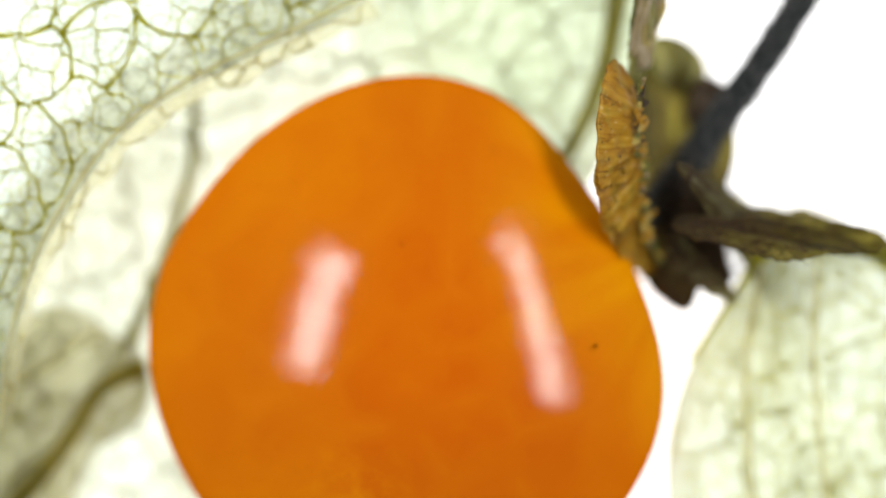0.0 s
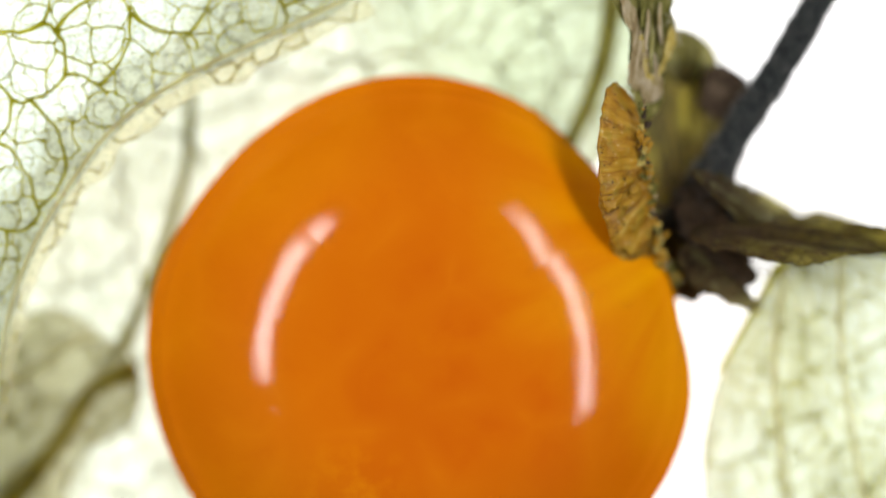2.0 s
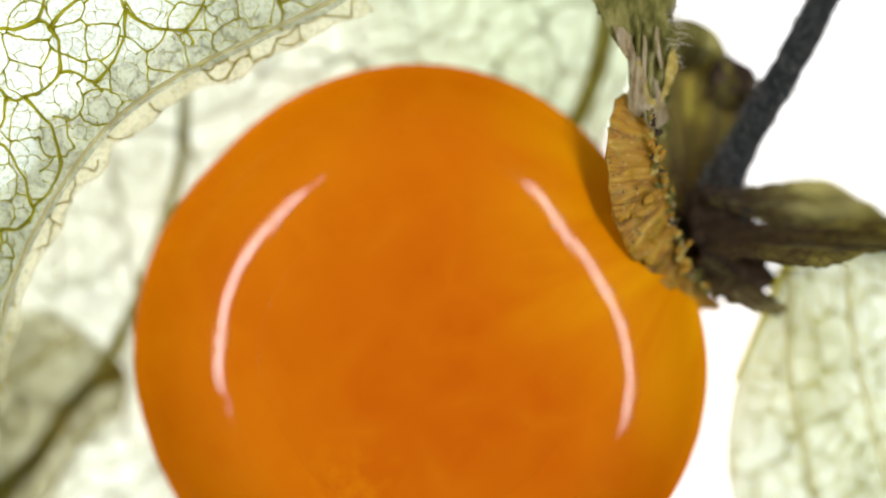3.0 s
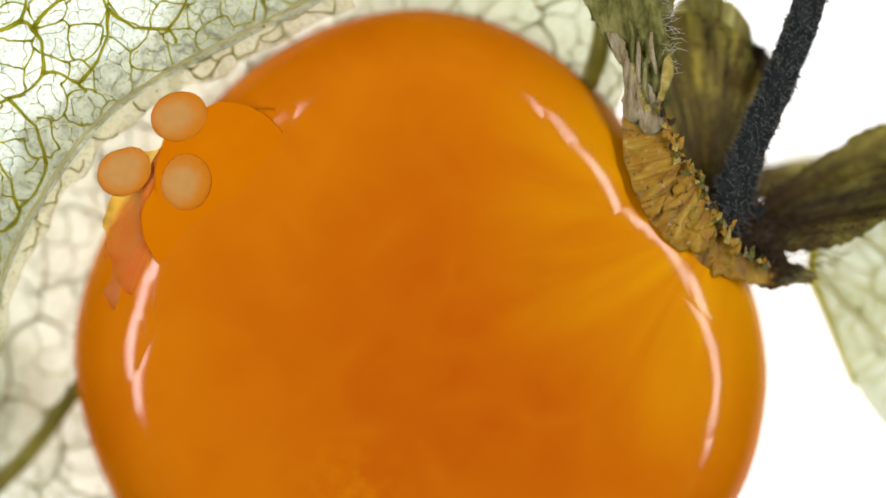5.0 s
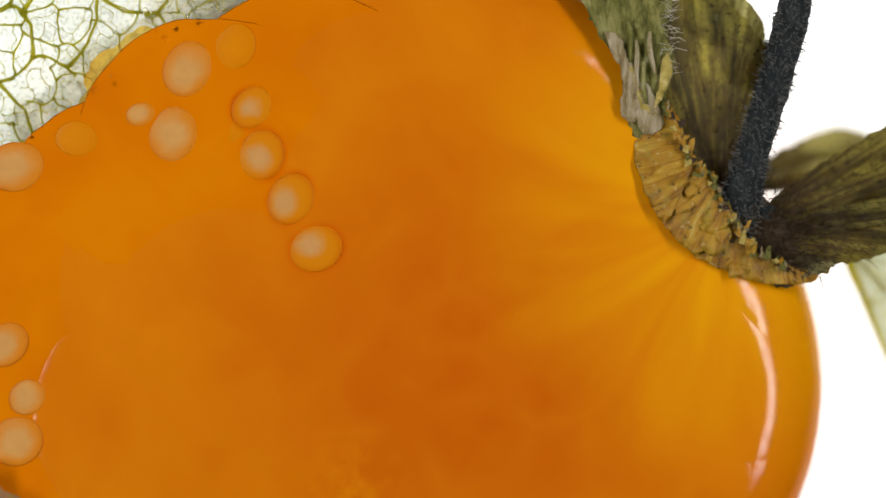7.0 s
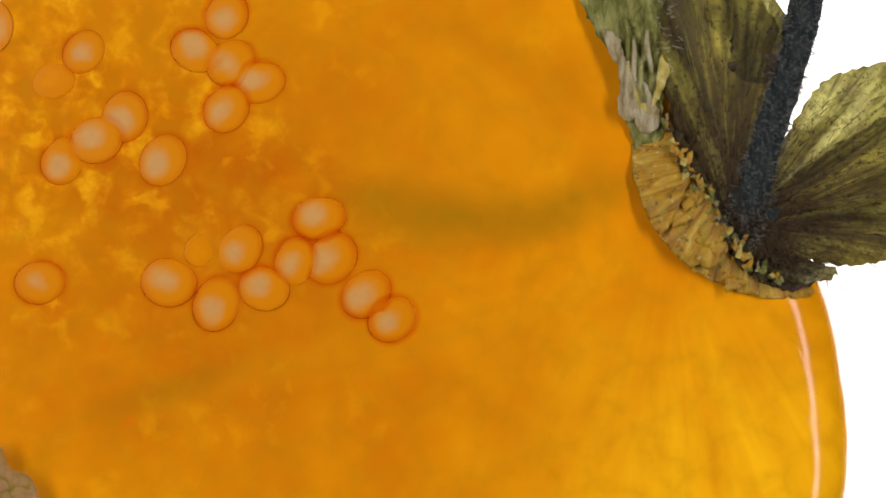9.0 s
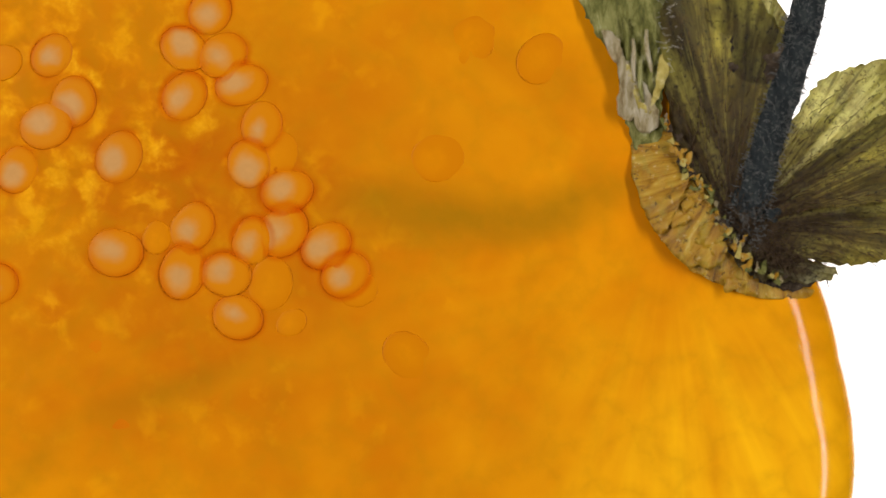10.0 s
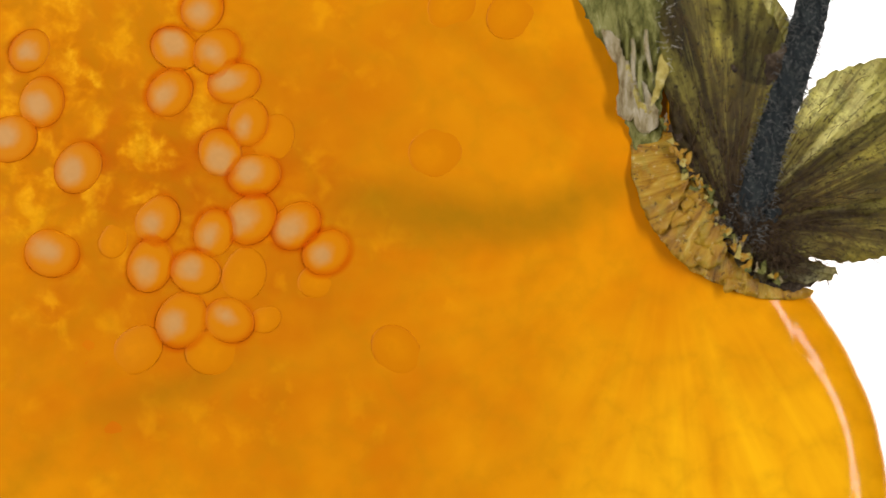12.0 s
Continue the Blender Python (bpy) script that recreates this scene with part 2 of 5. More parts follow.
HUSK_BACK = membrane_material("husk_membrane_back", (0.775, 0.80, 0.725), 0.85, 0.2, 0.4, 0.24, (0.56, 0.52, 0.38), green=(980, 40))


def vein_material(name, a1, a2):
    a = Mat(name)
    v = a.coords()
    c = a.ramp(a.noise(v, 0.8, 4), [(0.3, a1), (0.7, a2)])
    a.col(c)
    a.p.inputs["Roughness"].default_value = 0.5
    a.thin(0.85, c)
    return a.m


VEIN = vein_material("vein_green", (0.52, 0.50, 0.02), (0.72, 0.68, 0.09))
VEIN_FAINT = vein_material("vein_faint", (0.37, 0.34, 0.08), (0.56, 0.52, 0.20))
VEIN_BROWN = vein_material("vein_brown", (0.38, 0.32, 0.05), (0.58, 0.52, 0.16))
RIB = vein_material("rib_straw", (0.74, 0.70, 0.42), (0.90, 0.88, 0.68))


def rough_material(name, stops, scale, stretch=(1, 1, 1), turn=0.0, thin=0.0, rough=0.7, bump=0.5, fleck=None, shine=0.25):
    a = Mat(name)
    v = a.coords(stretch=stretch, turn=turn)
    w = a.coords()
    c = a.ramp(a.noise(v, scale, 6, 0.65, 0.4), stops)
    if fleck:
        c = a.mix(a.grey(a.noise(w, 5.0, 3), 0.58, 0.66, 0, 0.8), c, fleck)
    a.col(c)
    a.p.inputs["Roughness"].default_value = rough
    a.p.inputs["Specular IOR Level"].default_value = shine
    a.bump(a.noise(v, scale * 3, 6, 0.7), bump, 0.0002)
    if thin:
        a.thin(thin, c)
    return a.m


STEM = rough_material("stem_bark", [(0.3, (0.006, 0.009, 0.010)), (0.5, (0.020, 0.026, 0.028)), (0.75, (0.060, 0.068, 0.062))], 2.2, (2.0, 0.7, 1), turn=0.35, bump=0.9)
FELT_HAIR = rough_material("hair_brown", [(0.3, (0.024, 0.013, 0.006)), (0.7, (0.12, 0.072, 0.034))], 3.0)
HAIR = rough_material("hair_pale", [(0.3, (0.07, 0.072, 0.07)), (0.7, (0.26, 0.25, 0.23))], 3.0)
FIBRE = rough_material("fibre_white", [(0.3, (0.55, 0.50, 0.40)), (0.7, (0.80, 0.76, 0.66))], 3.0, thin=0.3)
CRUMB = rough_material("crumb_yellow", [(0.3, (0.36, 0.26, 0.04)), (0.55, (0.56, 0.45, 0.13)), (0.75, (0.78, 0.70, 0.38))], 3.0, thin=0.2)
# felt, its tones halved to hold the shadow of the torn edge too
FELT = rough_material("felt_brown", [(0.3, (0.015, 0.010, 0.006)), (0.5, (0.065, 0.042, 0.024)), (0.72, (0.20, 0.15, 0.10))], 2.2, bump=1.0)


def scale_material():
    """Torn dry tissue, streaked across the ring of the calyx, crusted pale and brown."""
    a = Mat("scale_torn")
    ray, dist = fan(a, 125, 115, 0, 9.0, 0.5, world=False)
    w = a.coords()
    streak = a.noise(ray, 1.3, 5, 0.62, 0.6)
    crust = a.noise(w, 1.6, 5, 0.65, 0.3)
    c = a.ramp(streak, [(0.30, (0.14, 0.055, 0.004)), (0.45, (0.40, 0.192, 0.008)), (0.60, (0.54, 0.315, 0.024)), (0.78, (0.66, 0.50, 0.13))])
    c = a.mix(a.grey(crust, 0.50, 0.68, 0.0, 0.7), c, (0.36, 0.27, 0.03))
    c = a.mix(a.grey(a.noise(w, 4.5, 4, 0.65), 0.60, 0.70, 0.0, 0.5), c, (0.68, 0.56, 0.26))
    c = a.mix(a.grey(a.noise(w, 3.4, 4, 0.6), 0.60, 0.68, 0.0, 0.8), c, (0.09, 0.045, 0.008))
    a.col(c)
    a.p.inputs["Roughness"].default_value = 0.42
    a.p.inputs["Specular IOR Level"].default_value = 0.35
    h = a.n("Math")
    h.operation = "ADD"
    a.l(streak, h.inputs[0])
    a.l(times(a, crust, 0.8), h.inputs[1])
    a.bump(h.outputs[0], 0.5, 0.0002)
    a.thin(0.3, c)
    return a.m


SCALE_M = scale_material()
FLAKE = rough_material("flake_white", [(0.34, (0.26, 0.17, 0.06)), (0.48, (0.54, 0.44, 0.24)), (0.68, (0.80, 0.72, 0.54))], 2.2, (1.8, 0.5, 1), thin=0.45, rough=0.4, bump=0.7, shine=0.4)
SHRED = rough_material("tissue_shred", [(0.32, (0.05, 0.05, 0.010)), (0.46, (0.17, 0.165, 0.035)), (0.60, (0.34, 0.32, 0.10)), (0.76, (0.60, 0.56, 0.34))], 1.5, (1.6, 0.7, 1), turn=0.25, thin=0.3, rough=0.55, bump=0.6)


def panel_material():
    a = Mat("light_table_white")
    a.col((0.9, 0.9, 0.9))
    a.p.inputs["Emission Color"].default_value = (0.985, 0.99, 1.0, 1)
    a.p.inputs["Emission Strength"].default_value = 1.5
    return a.m


PANEL = panel_material()
SURROUND = rough_material("surround_grey", [(0.3, (0.05, 0.05, 0.05)), (0.7, (0.09, 0.09, 0.09))], 0.2)

# ---- mesh helpers ----


def obj(name, bm, material, parent=None, label="", smooth=True):
    me = bpy.data.meshes.new(name)
    bm.normal_update()
    for f in bm.faces:
        f.smooth = smooth
    bm.to_mesh(me)
    bm.free()
    me.materials.append(material)
    ob = new(name, me)
    if parent:
        ob.parent = parent
    if label:
        tagged(ob, label)
    return ob


part = obj


def share(name, ob, parent):
    o = new(name, ob.data)
    o.parent = parent
    return o


def curve_of(points, closed=False, per=8):
    """Catmull-Rom through plan points."""
    p = [Vector(q) for q in points]
    out = []
    n = len(p)
    for i in range(n if closed else n - 1):
        if closed:
            a, b, c, d = p[i - 1], p[i], p[(i + 1) % n], p[(i + 2) % n]
        else:
            a, b, c, d = p[max(i - 1, 0)], p[i], p[i + 1], p[min(i + 2, n - 1)]
        for j in range(per):
            s = j / per
            out.append(0.5 * (2 * b + (c - a) * s + (2 * a - 5 * b + 4 * c - d) * s * s + (3 * b - a - 3 * c + d) * s ** 3))
    if not closed:
        out.append(p[-1].copy())
    return out


def tube(bm, pts, radii, sides=8, flat=1.0):
    """A tapering tube through points in metres."""
    rings = []
    for i, p in enumerate(pts):
        d = (pts[min(i + 1, len(pts) - 1)] - pts[max(i - 1, 0)])
        d.normalize()
        side = d.cross(Vector((0, 0, 1)))
        if side.length < 1e-6:
            side = Vector((1, 0, 0))
        side.normalize()
        up = side.cross(d)
        r = radii[i]
        rings.append([bm.verts.new(p + side * (math.cos(2 * math.pi * k / sides) * r) + up * (math.sin(2 * math.pi * k / sides) * r * flat))
                      for k in range(sides)])
    for a, b in zip(rings, rings[1:]):
        for k in range(sides):
            bm.faces.new((a[k], a[(k + 1) % sides], b[(k + 1) % sides], b[k]))
    bm.faces.new(rings[0][::-1])
    bm.faces.new(rings[-1])


def wobble(u, v, size, amount, seed=0.0):
    return noise.noise(Vector((u / size, v / size, seed))) * amount


def outline_at(table, ang):
    """Radius by angle in degrees from a table of (angle, radius) round the circle."""
    xs = [a for a, _ in table]
    rs = [r for _, r in table]
    return float(np.interp(ang % 360, [xs[-1] - 360] + xs + [xs[0] + 360], [rs[-1]] + rs + [rs[0]]))


def blob(table, profile, around=72, crown=0.0):
    """A closed body: a plan outline by angle and a profile of (share of the radius, inset in units, height in units)."""
    bm = bmesh.new()
    rings = []
    for f, inset, z in profile:
        ring = []
        for k in range(around):
            a = 360 * k / around
            out = outline_at(table, a)
            if crown and f < 1:
                out = out * f ** 3 + crown * (1 - f ** 3)
            r = max(0.0, out * f - inset)
            ring.append(bm.verts.new((r * math.cos(radians(a)) * PX, r * math.sin(radians(a)) * PX, z * PX)))
        rings.append(ring)
    for a, b in zip(rings, rings[1:]):
        for k in range(around):
            bm.faces.new((a[k], b[k], b[(k + 1) % around], a[(k + 1) % around]))
    top = bm.verts.new((0, 0, profile[0][2] * PX))
    low = bm.verts.new((0, 0, profile[-1][2] * PX))
    for k in range(around):
        bm.faces.new((top, rings[0][k], rings[0][(k + 1) % around]))
        bm.faces.new((low, rings[-1][(k + 1) % around], rings[-1][k]))
    return bm


def smooth_table(table, step=10):
    """Rounds the corners of a table of radii."""
    raw = [outline_at(table, a) for a in range(0, 360, 5)]
    n = len(raw)
    soft = [(raw[i - 2] + 2 * raw[i - 1] + 3 * raw[i] + 2 * raw[(i + 1) % n] + raw[(i + 2) % n]) / 9 for i in range(n)]
    return [(5 * i, soft[i]) for i in range(n)]


MOVES = []                          # (thing, rows) for motions()

# ---- the light table ----


def slab(x0, y0, x1, y1, top, thick):
    bm = bmesh.new()
    bmesh.ops.create_cube(bm, size=1)
    for v in bm.verts:
        v.co = Vector(((x0 + x1) / 2 + v.co.x * (x1 - x0), (y0 + y1) / 2 + v.co.y * (y1 - y0), top + (v.co.z - 0.5) * thick))
    bmesh.ops.bevel(bm, geom=bm.edges[:], offset=0.0002, segments=1, affect="EDGES")
    return bm


def light_table():
    top = -BED * PX
    ob = obj("backdrop", slab(-0.026, -0.019, 0.026, 0.019, top, 0.006), PANEL, smooth=False)
    tagged(ob, "glowing white light table under the fruit", "light table", kind="structure")
    # unseen dark surround, added so the fruit's rim reflects no white
    table = obj("dark_surround", slab(-0.25, -0.20, 0.25, 0.20, top - 0.0004, 0.02), SURROUND, smooth=False)
    tagged(table, "dark grey surround added out of view round the light table", "table", kind="structure")


light_table()

# ---- the berry ----
TIMES = (0, 1.5, 2.5, 3.2, 4.0, 4.8, 5.5, 6.5, 7.2, 8.8, 9.5, 10.5, 12)
CORE = (740, 620)
SHAPE = smooth_table([(3, 425), (17, 408), (33, 405), (50, 419), (64, 452), (77, 483), (90, 490), (104, 485), (120, 475), (143, 466), (162, 479),
                      (180, 478), (197, 471), (214, 470), (240, 470), (270, 470), (300, 470), (325, 455), (340, 454), (350, 445)])
# how far the fruit's sides have been squeezed outwards, by direction and time
SPREAD = [
    (0, (0, 35, 62, 83, 127, 181, 209, 268, 288, 276, 290, 274, 242)),
    (10, (0, 27, 48, 61, 98, 148, 176, 225, 240, 212, 224, 222, 220)),
    (30, (0, 12, 25, 40, 62, 85, 105, 130, 140, 150, 160, 165, 170)),
    (60, (0, 2, 8, 30, 56, 84, 112, 168, 250, 230, 240, 250, 260)),
    (90, (0, 0, 5, 28, 64, 102, 134, 190, 230, 400, 420, 430, 440)),
    (116, (0, 3, 8, 26, 54, 80, 150, 212, 255, 480, 500, 510, 520)),
    (135, (0, 3, 8, 25, 48, 70, 95, 190, 260, 560, 580, 590, 600)),
    (180, (0, 2, 12, 35, 76, 118, 154, 290, 340, 500, 520, 530, 540)),
    (225, (0, 5, 20, 40, 75, 110, 150, 260, 310, 430, 450, 460, 470)),
    (270, (0, 10, 30, 45, 78, 110, 150, 220, 270, 350, 370, 380, 390)),
    (315, (0, 20, 44, 66, 100, 140, 168, 220, 250, 320, 345, 385, 430)),
    (331, (0, 26, 51, 74, 110, 155, 182, 237, 265, 332, 350, 378, 432)),
    (345, (0, 32, 58, 81, 119, 169, 196, 254, 280, 292, 306, 300, 288)),
]
PRESS = (12, 55, 130, 175, 232, 290, 335, 385, 420, 490, 510, 540, 575)   # the flat front's spread
PINCH = (0, 20, 34, 38, 38, 38, 38, 38, 38, 0, 0, 0, 0)    # how deep the calyx dents it
EARLY = (110, 80, 30, 8, 0, 0, 0, 0, 0, 26, 26, 26, 26)     # how far the shoulder beside the calyx lies behind
START = 40                          # the first spread of the sides


def spread(ang, i):
    xs = [a for a, _ in SPREAD] + [360]
    ys = [r[i] for _, r in SPREAD] + [SPREAD[0][1][i]]
    return float(np.interp(ang % 360, xs, ys))


def slide(ob, ang, far, high, extra=()):
    """Keys a piece of the berry: how far out it lies in its direction and how high, time by time."""
    MOVES.append((ob, [(t, pose(r * PX * math.cos(radians(ang)), r * PX * math.sin(radians(ang)), h * PX)) for t, r, h in sorted([*zip(TIMES, far, high), *extra])]))


def pad_body(flat, reach, drop, around, bulge):
    """A pad pressed flat in front, its rim rolling off to the back: bulge 2 rolls like a ball, less like a cone."""
    prof = [(0.04 * j, 0, 0) for j in range(1, 25)] if flat > 300 else [(0.5, 0, 0), (0.98, 0, 0)]
    prof.append((1.0, 0, 0))
    if bulge == 2:
        for j in range(1, 15):
            a = math.pi / 2 * j / 14
            prof.append((1.0, -reach * math.sin(a), -drop * (1 - math.cos(a))))
    else:
        for j in range(1, 13):
            f = 0.94 * j / 12
            prof.append((1.0, -reach * f, -0.9 * drop * f * f))
        for j in range(1, 5):
            a = math.pi / 2 * j / 4
            prof.append((1.0, -reach * (0.94 + 0.06 * math.sin(a)), -drop * (0.795 + 0.205 * (1 - math.cos(a)))))
    prof.append((1.0, -reach * 0.97, -drop - 12))
    return blob([(0, flat), (90, flat), (180, flat), (270, flat)], prof, around)


def taut(radii):
    """Radii of the tight skin round a ring of radii given at even angles."""
    n = len(radii)
    pts = sorted((r * math.cos(2 * math.pi * k / n), r * math.sin(2 * math.pi * k / n)) for k, r in enumerate(radii))
    hull = []
    for run in (pts, pts[::-1]):
        half = []
        for p in run:
            while len(half) > 1 and (half[-1][0] - half[-2][0]) * (p[1] - half[-2][1]) <= (half[-1][1] - half[-2][1]) * (p[0] - half[-2][0]):
                half.pop()
            half.append(p)
        hull += half[:-1]
    out = []
    for k in range(n):
        c, d = math.cos(2 * math.pi * k / n), math.sin(2 * math.pi * k / n)
        best = 1e9
        for (x1, y1), (x2, y2) in zip(hull, hull[1:] + hull[:1]):
            nx, ny = y2 - y1, x1 - x2
            along = nx * c + ny * d
            if along > 1e-9:
                best = min(best, (nx * x1 + ny * y1) / along)
        out.append((360 * k / n, best))
    return out


def eroded(table, size):
    """How far from the core a disc of a given size may lie in each direction (every 5 degrees) within an outline."""
    ang = np.radians(np.arange(0, 360, 2.5))
    rim = np.array([outline_at(table, 2.5 * k) for k in range(144)])
    px, py = rim * np.cos(ang), rim * np.sin(ang)
    far = np.arange(0, 900, 3.0)
    out = []
    for k in range(72):
        a = radians(5 * k)
        gap = np.hypot(px[None, :] - (far * math.cos(a))[:, None], py[None, :] - (far * math.sin(a))[:, None]).min(axis=1)
        bad = np.nonzero(gap < size)[0]
        out.append(float(far[bad[0] - 1]) if len(bad) and bad[0] > 0 else 0.0)
    return out


def berry():
    root = new("goldenberry")
    root.location = at(CORE[0], CORE[1], 150)
    tagged(root, "glossy ripe orange berry being pressed flat until it bursts", "fruit")
    # the round sides: the dome from its flat crown over the shoulder and under to the bed
    prof = []
    for j in range(1, 20):
        f = 0.05 * j
        prof.append((f / 0.971, 0, 150 - 150 * f * f))
    for j in range(1, 9):
        a = radians(35.5 + 144.5 * j / 8)
        prof.append(((0.921 + 0.05 * math.sin(a)) / 0.971, 0, -1.7 + 20 * math.cos(a)))
    for j in range(1, 8):
        a = math.pi / 2 * j / 8
        prof.append((0.948 * math.cos(a), 0, -22 - 118 * math.sin(a)))
    small = [(a, r - START) for a, r in SHAPE]
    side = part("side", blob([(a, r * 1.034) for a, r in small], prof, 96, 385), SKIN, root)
    count = 48
    order = list(range(count))
    random.Random(4).shuffle(order)
    for k in range(count):
        ob = side if k == 0 else share("side", side, root)
        ang = 360 * k / count
        slide(ob, ang, [1.034 * (START + spread(ang, i)) - (0, 0, 4, 8, 10, 12, 12, 12, 12, 20, 20, 20, 20)[i] for i in range(len(TIMES))], [-1.5 - 0.03 * order[k]] * len(TIMES))
    # the front pressed flat: pads that slide outwards, small ones with a long rolled rim, wider ones, and at last the bare pulp
    for kind, (name, mat, flat, reach, drop, bulge, sunk, less, rings) in enumerate((
            ("pressed_front", SKIN, 120, 280, 150, 1, (22, 0, 0, 0, 4, 8, 12, 16, 20, 40, 40, 40, 40), (0, 0, 0, 0, 6, 40, 60, 70, 70, 60, 60, 60, 60), ((1.0, 72), (0.7, 40), (0.45, 20), (0.2, 9), (0.0, 1))),
            ("pressed_front", SKIN, 200, 205, 150, 1, (110, 70, 30, 0, 0, 3, 8, 12, 16, 40, 40, 40, 40), (90, 60, 20, 0, 6, 30, 45, 50, 50, 50, 50, 50, 50), ((1.0, 80), (0.6, 30), (0.25, 9), (0.0, 1))),
            ("pressed_front", SKIN, 200, 150, 150, 2, (110, 100, 85, 60, 32, 0, 0, 0, 0, 26, 26, 26, 26), (60, 60, 40, 20, 6, 0, 0, 0, 0, 30, 34, 34, 34), ((1.0, 108), (0.72, 60), (0.45, 30), (0.2, 10), (0.0, 1))),
            ("shoulder", SKIN, 70, 150, 150, 2, (110, 100, 85, 60, 32, 0, 0, 0, 0, 26, 26, 26, 26), (40, 40, 24, 10, 6, 4, 0, 0, 0, 30, 34, 34, 34), ((1.0, 84), (0.75, 48), (0.5, 28))),
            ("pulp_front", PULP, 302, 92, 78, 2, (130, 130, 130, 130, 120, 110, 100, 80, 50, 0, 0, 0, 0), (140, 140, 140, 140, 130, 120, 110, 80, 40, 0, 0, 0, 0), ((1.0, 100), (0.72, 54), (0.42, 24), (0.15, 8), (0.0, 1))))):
        body = pad_body(flat, reach, drop, 96 if flat > 100 else 64, bulge)
        if mat is PULP:
            for w in body.verts:
                off = math.hypot(w.co.x, w.co.y) / (flat * PX)
                u, v = w.co.x / PX, w.co.y / PX
                rough = max(0.0, 1 - off ** 6)
                w.co.z -= (2.6 * min(1, off) ** 2 + rough * (0.8 + wobble(u, v, 90, 1.8, 4) + wobble(u, v, 34, 1.0, 6))) * PX
        pad = part(name, body, mat, root)
        n = 0
        total = sum(c for _, c in rings)
        order = list(range(total))
        random.Random(flat).shuffle(order)
        reach_at = []
        for i in range(len(TIMES)):
            rim = [(5 * k, 1.034 * (outline_at(SHAPE, 5 * k) + spread(5 * k, i)) + 4 - less[i]) for k in range(72)]
            if mat is SKIN:
                if i > 2:
                    rim = [(a, r - 30 * math.exp(-(((a + 180) % 360 - 205) / 30) ** 2)) for a, r in rim]
                dent = [math.exp(-((5 * k - 29) / 15) ** 2) for k in range(72)]      # pinched in under the calyx
            raw = [r - reach - flat for _, r in rim]
            if flat == 70:
                raw = eroded([(a, r - PINCH[i] * dent[a // 5] - 70 * min(1.5, abs((a + 165) % 360 - 180) / 70) ** 4) for a, r in rim], reach + flat)
            if flat == 120:
                raw = [-26 * math.log(math.exp(-r / 26) + math.exp(-(PRESS[i] + 8) / 26)) for r in raw]
            raw = [max(r, 10) for r in raw]
            if mat is SKIN and flat > 100:
                raw = [r - min(r - 10, 1.0 * PINCH[i] * dent[a // 5]) for (a, r) in [(5 * k, outline_at(taut(raw), 5 * k)) for k in range(72)]]
            reach_at.append([(5 * k, r) for k, r in enumerate(raw)])
        for ring, count in rings:
            for k in range(count):
                ob = pad if n == 0 else share(name, pad, root)
                ang = 360 * k / count + ring * 20 if flat != 70 else -60 + 150 * k / count
                far, high = [], []
                late = (ang - 315) % 360
                late = ring * math.cos(radians(late)) * 0.5 + 0.5
                early = max(0.0, math.cos(radians(ang - 15))) ** 0.5 if flat == 70 else 0.0
                for i in range(len(TIMES)):
                    low = sunk[i] + (EARLY[i] - sunk[i]) * early
                    far.append(outline_at(reach_at[i], ang) * ring + 0.2 * math.sin(n * 12.9))
                    high.append(150 - 0.022 * order[n] - 0.0043 * kind - low)
                # the pulp wells up through the skin, first on the burst side
                extra = [(7.25 + 0.9 * late, far[8], 150 - 8), (7.4 + 0.9 * late, far[8], 150 - 1.5 - 0.022 * order[n]), (7.85 + 0.9 * late, (far[8] + far[9]) / 2, 150 + 2.5 - 0.022 * order[n])] if mat is PULP else []
                # the wide pads come to the front at one go as the press closes
                if name == "shoulder" or bulge == 2 and mat is SKIN:
                    extra = [(4.22, far[4] + (far[5] - far[4]) * 0.27, high[5])]
                slide(ob, ang, far, high, extra)
                n += 1


berry()

# ---- the husk ----


def inside(poly, x, y):
    c = False
    for i in range(len(poly)):
        x1, y1 = poly[i - 1][:2]
        x2, y2 = poly[i][:2]
        if (y1 > y) != (y2 > y) and x < (x2 - x1) * (y - y1) / (y2 - y1) + x1:
            c = not c
    return c


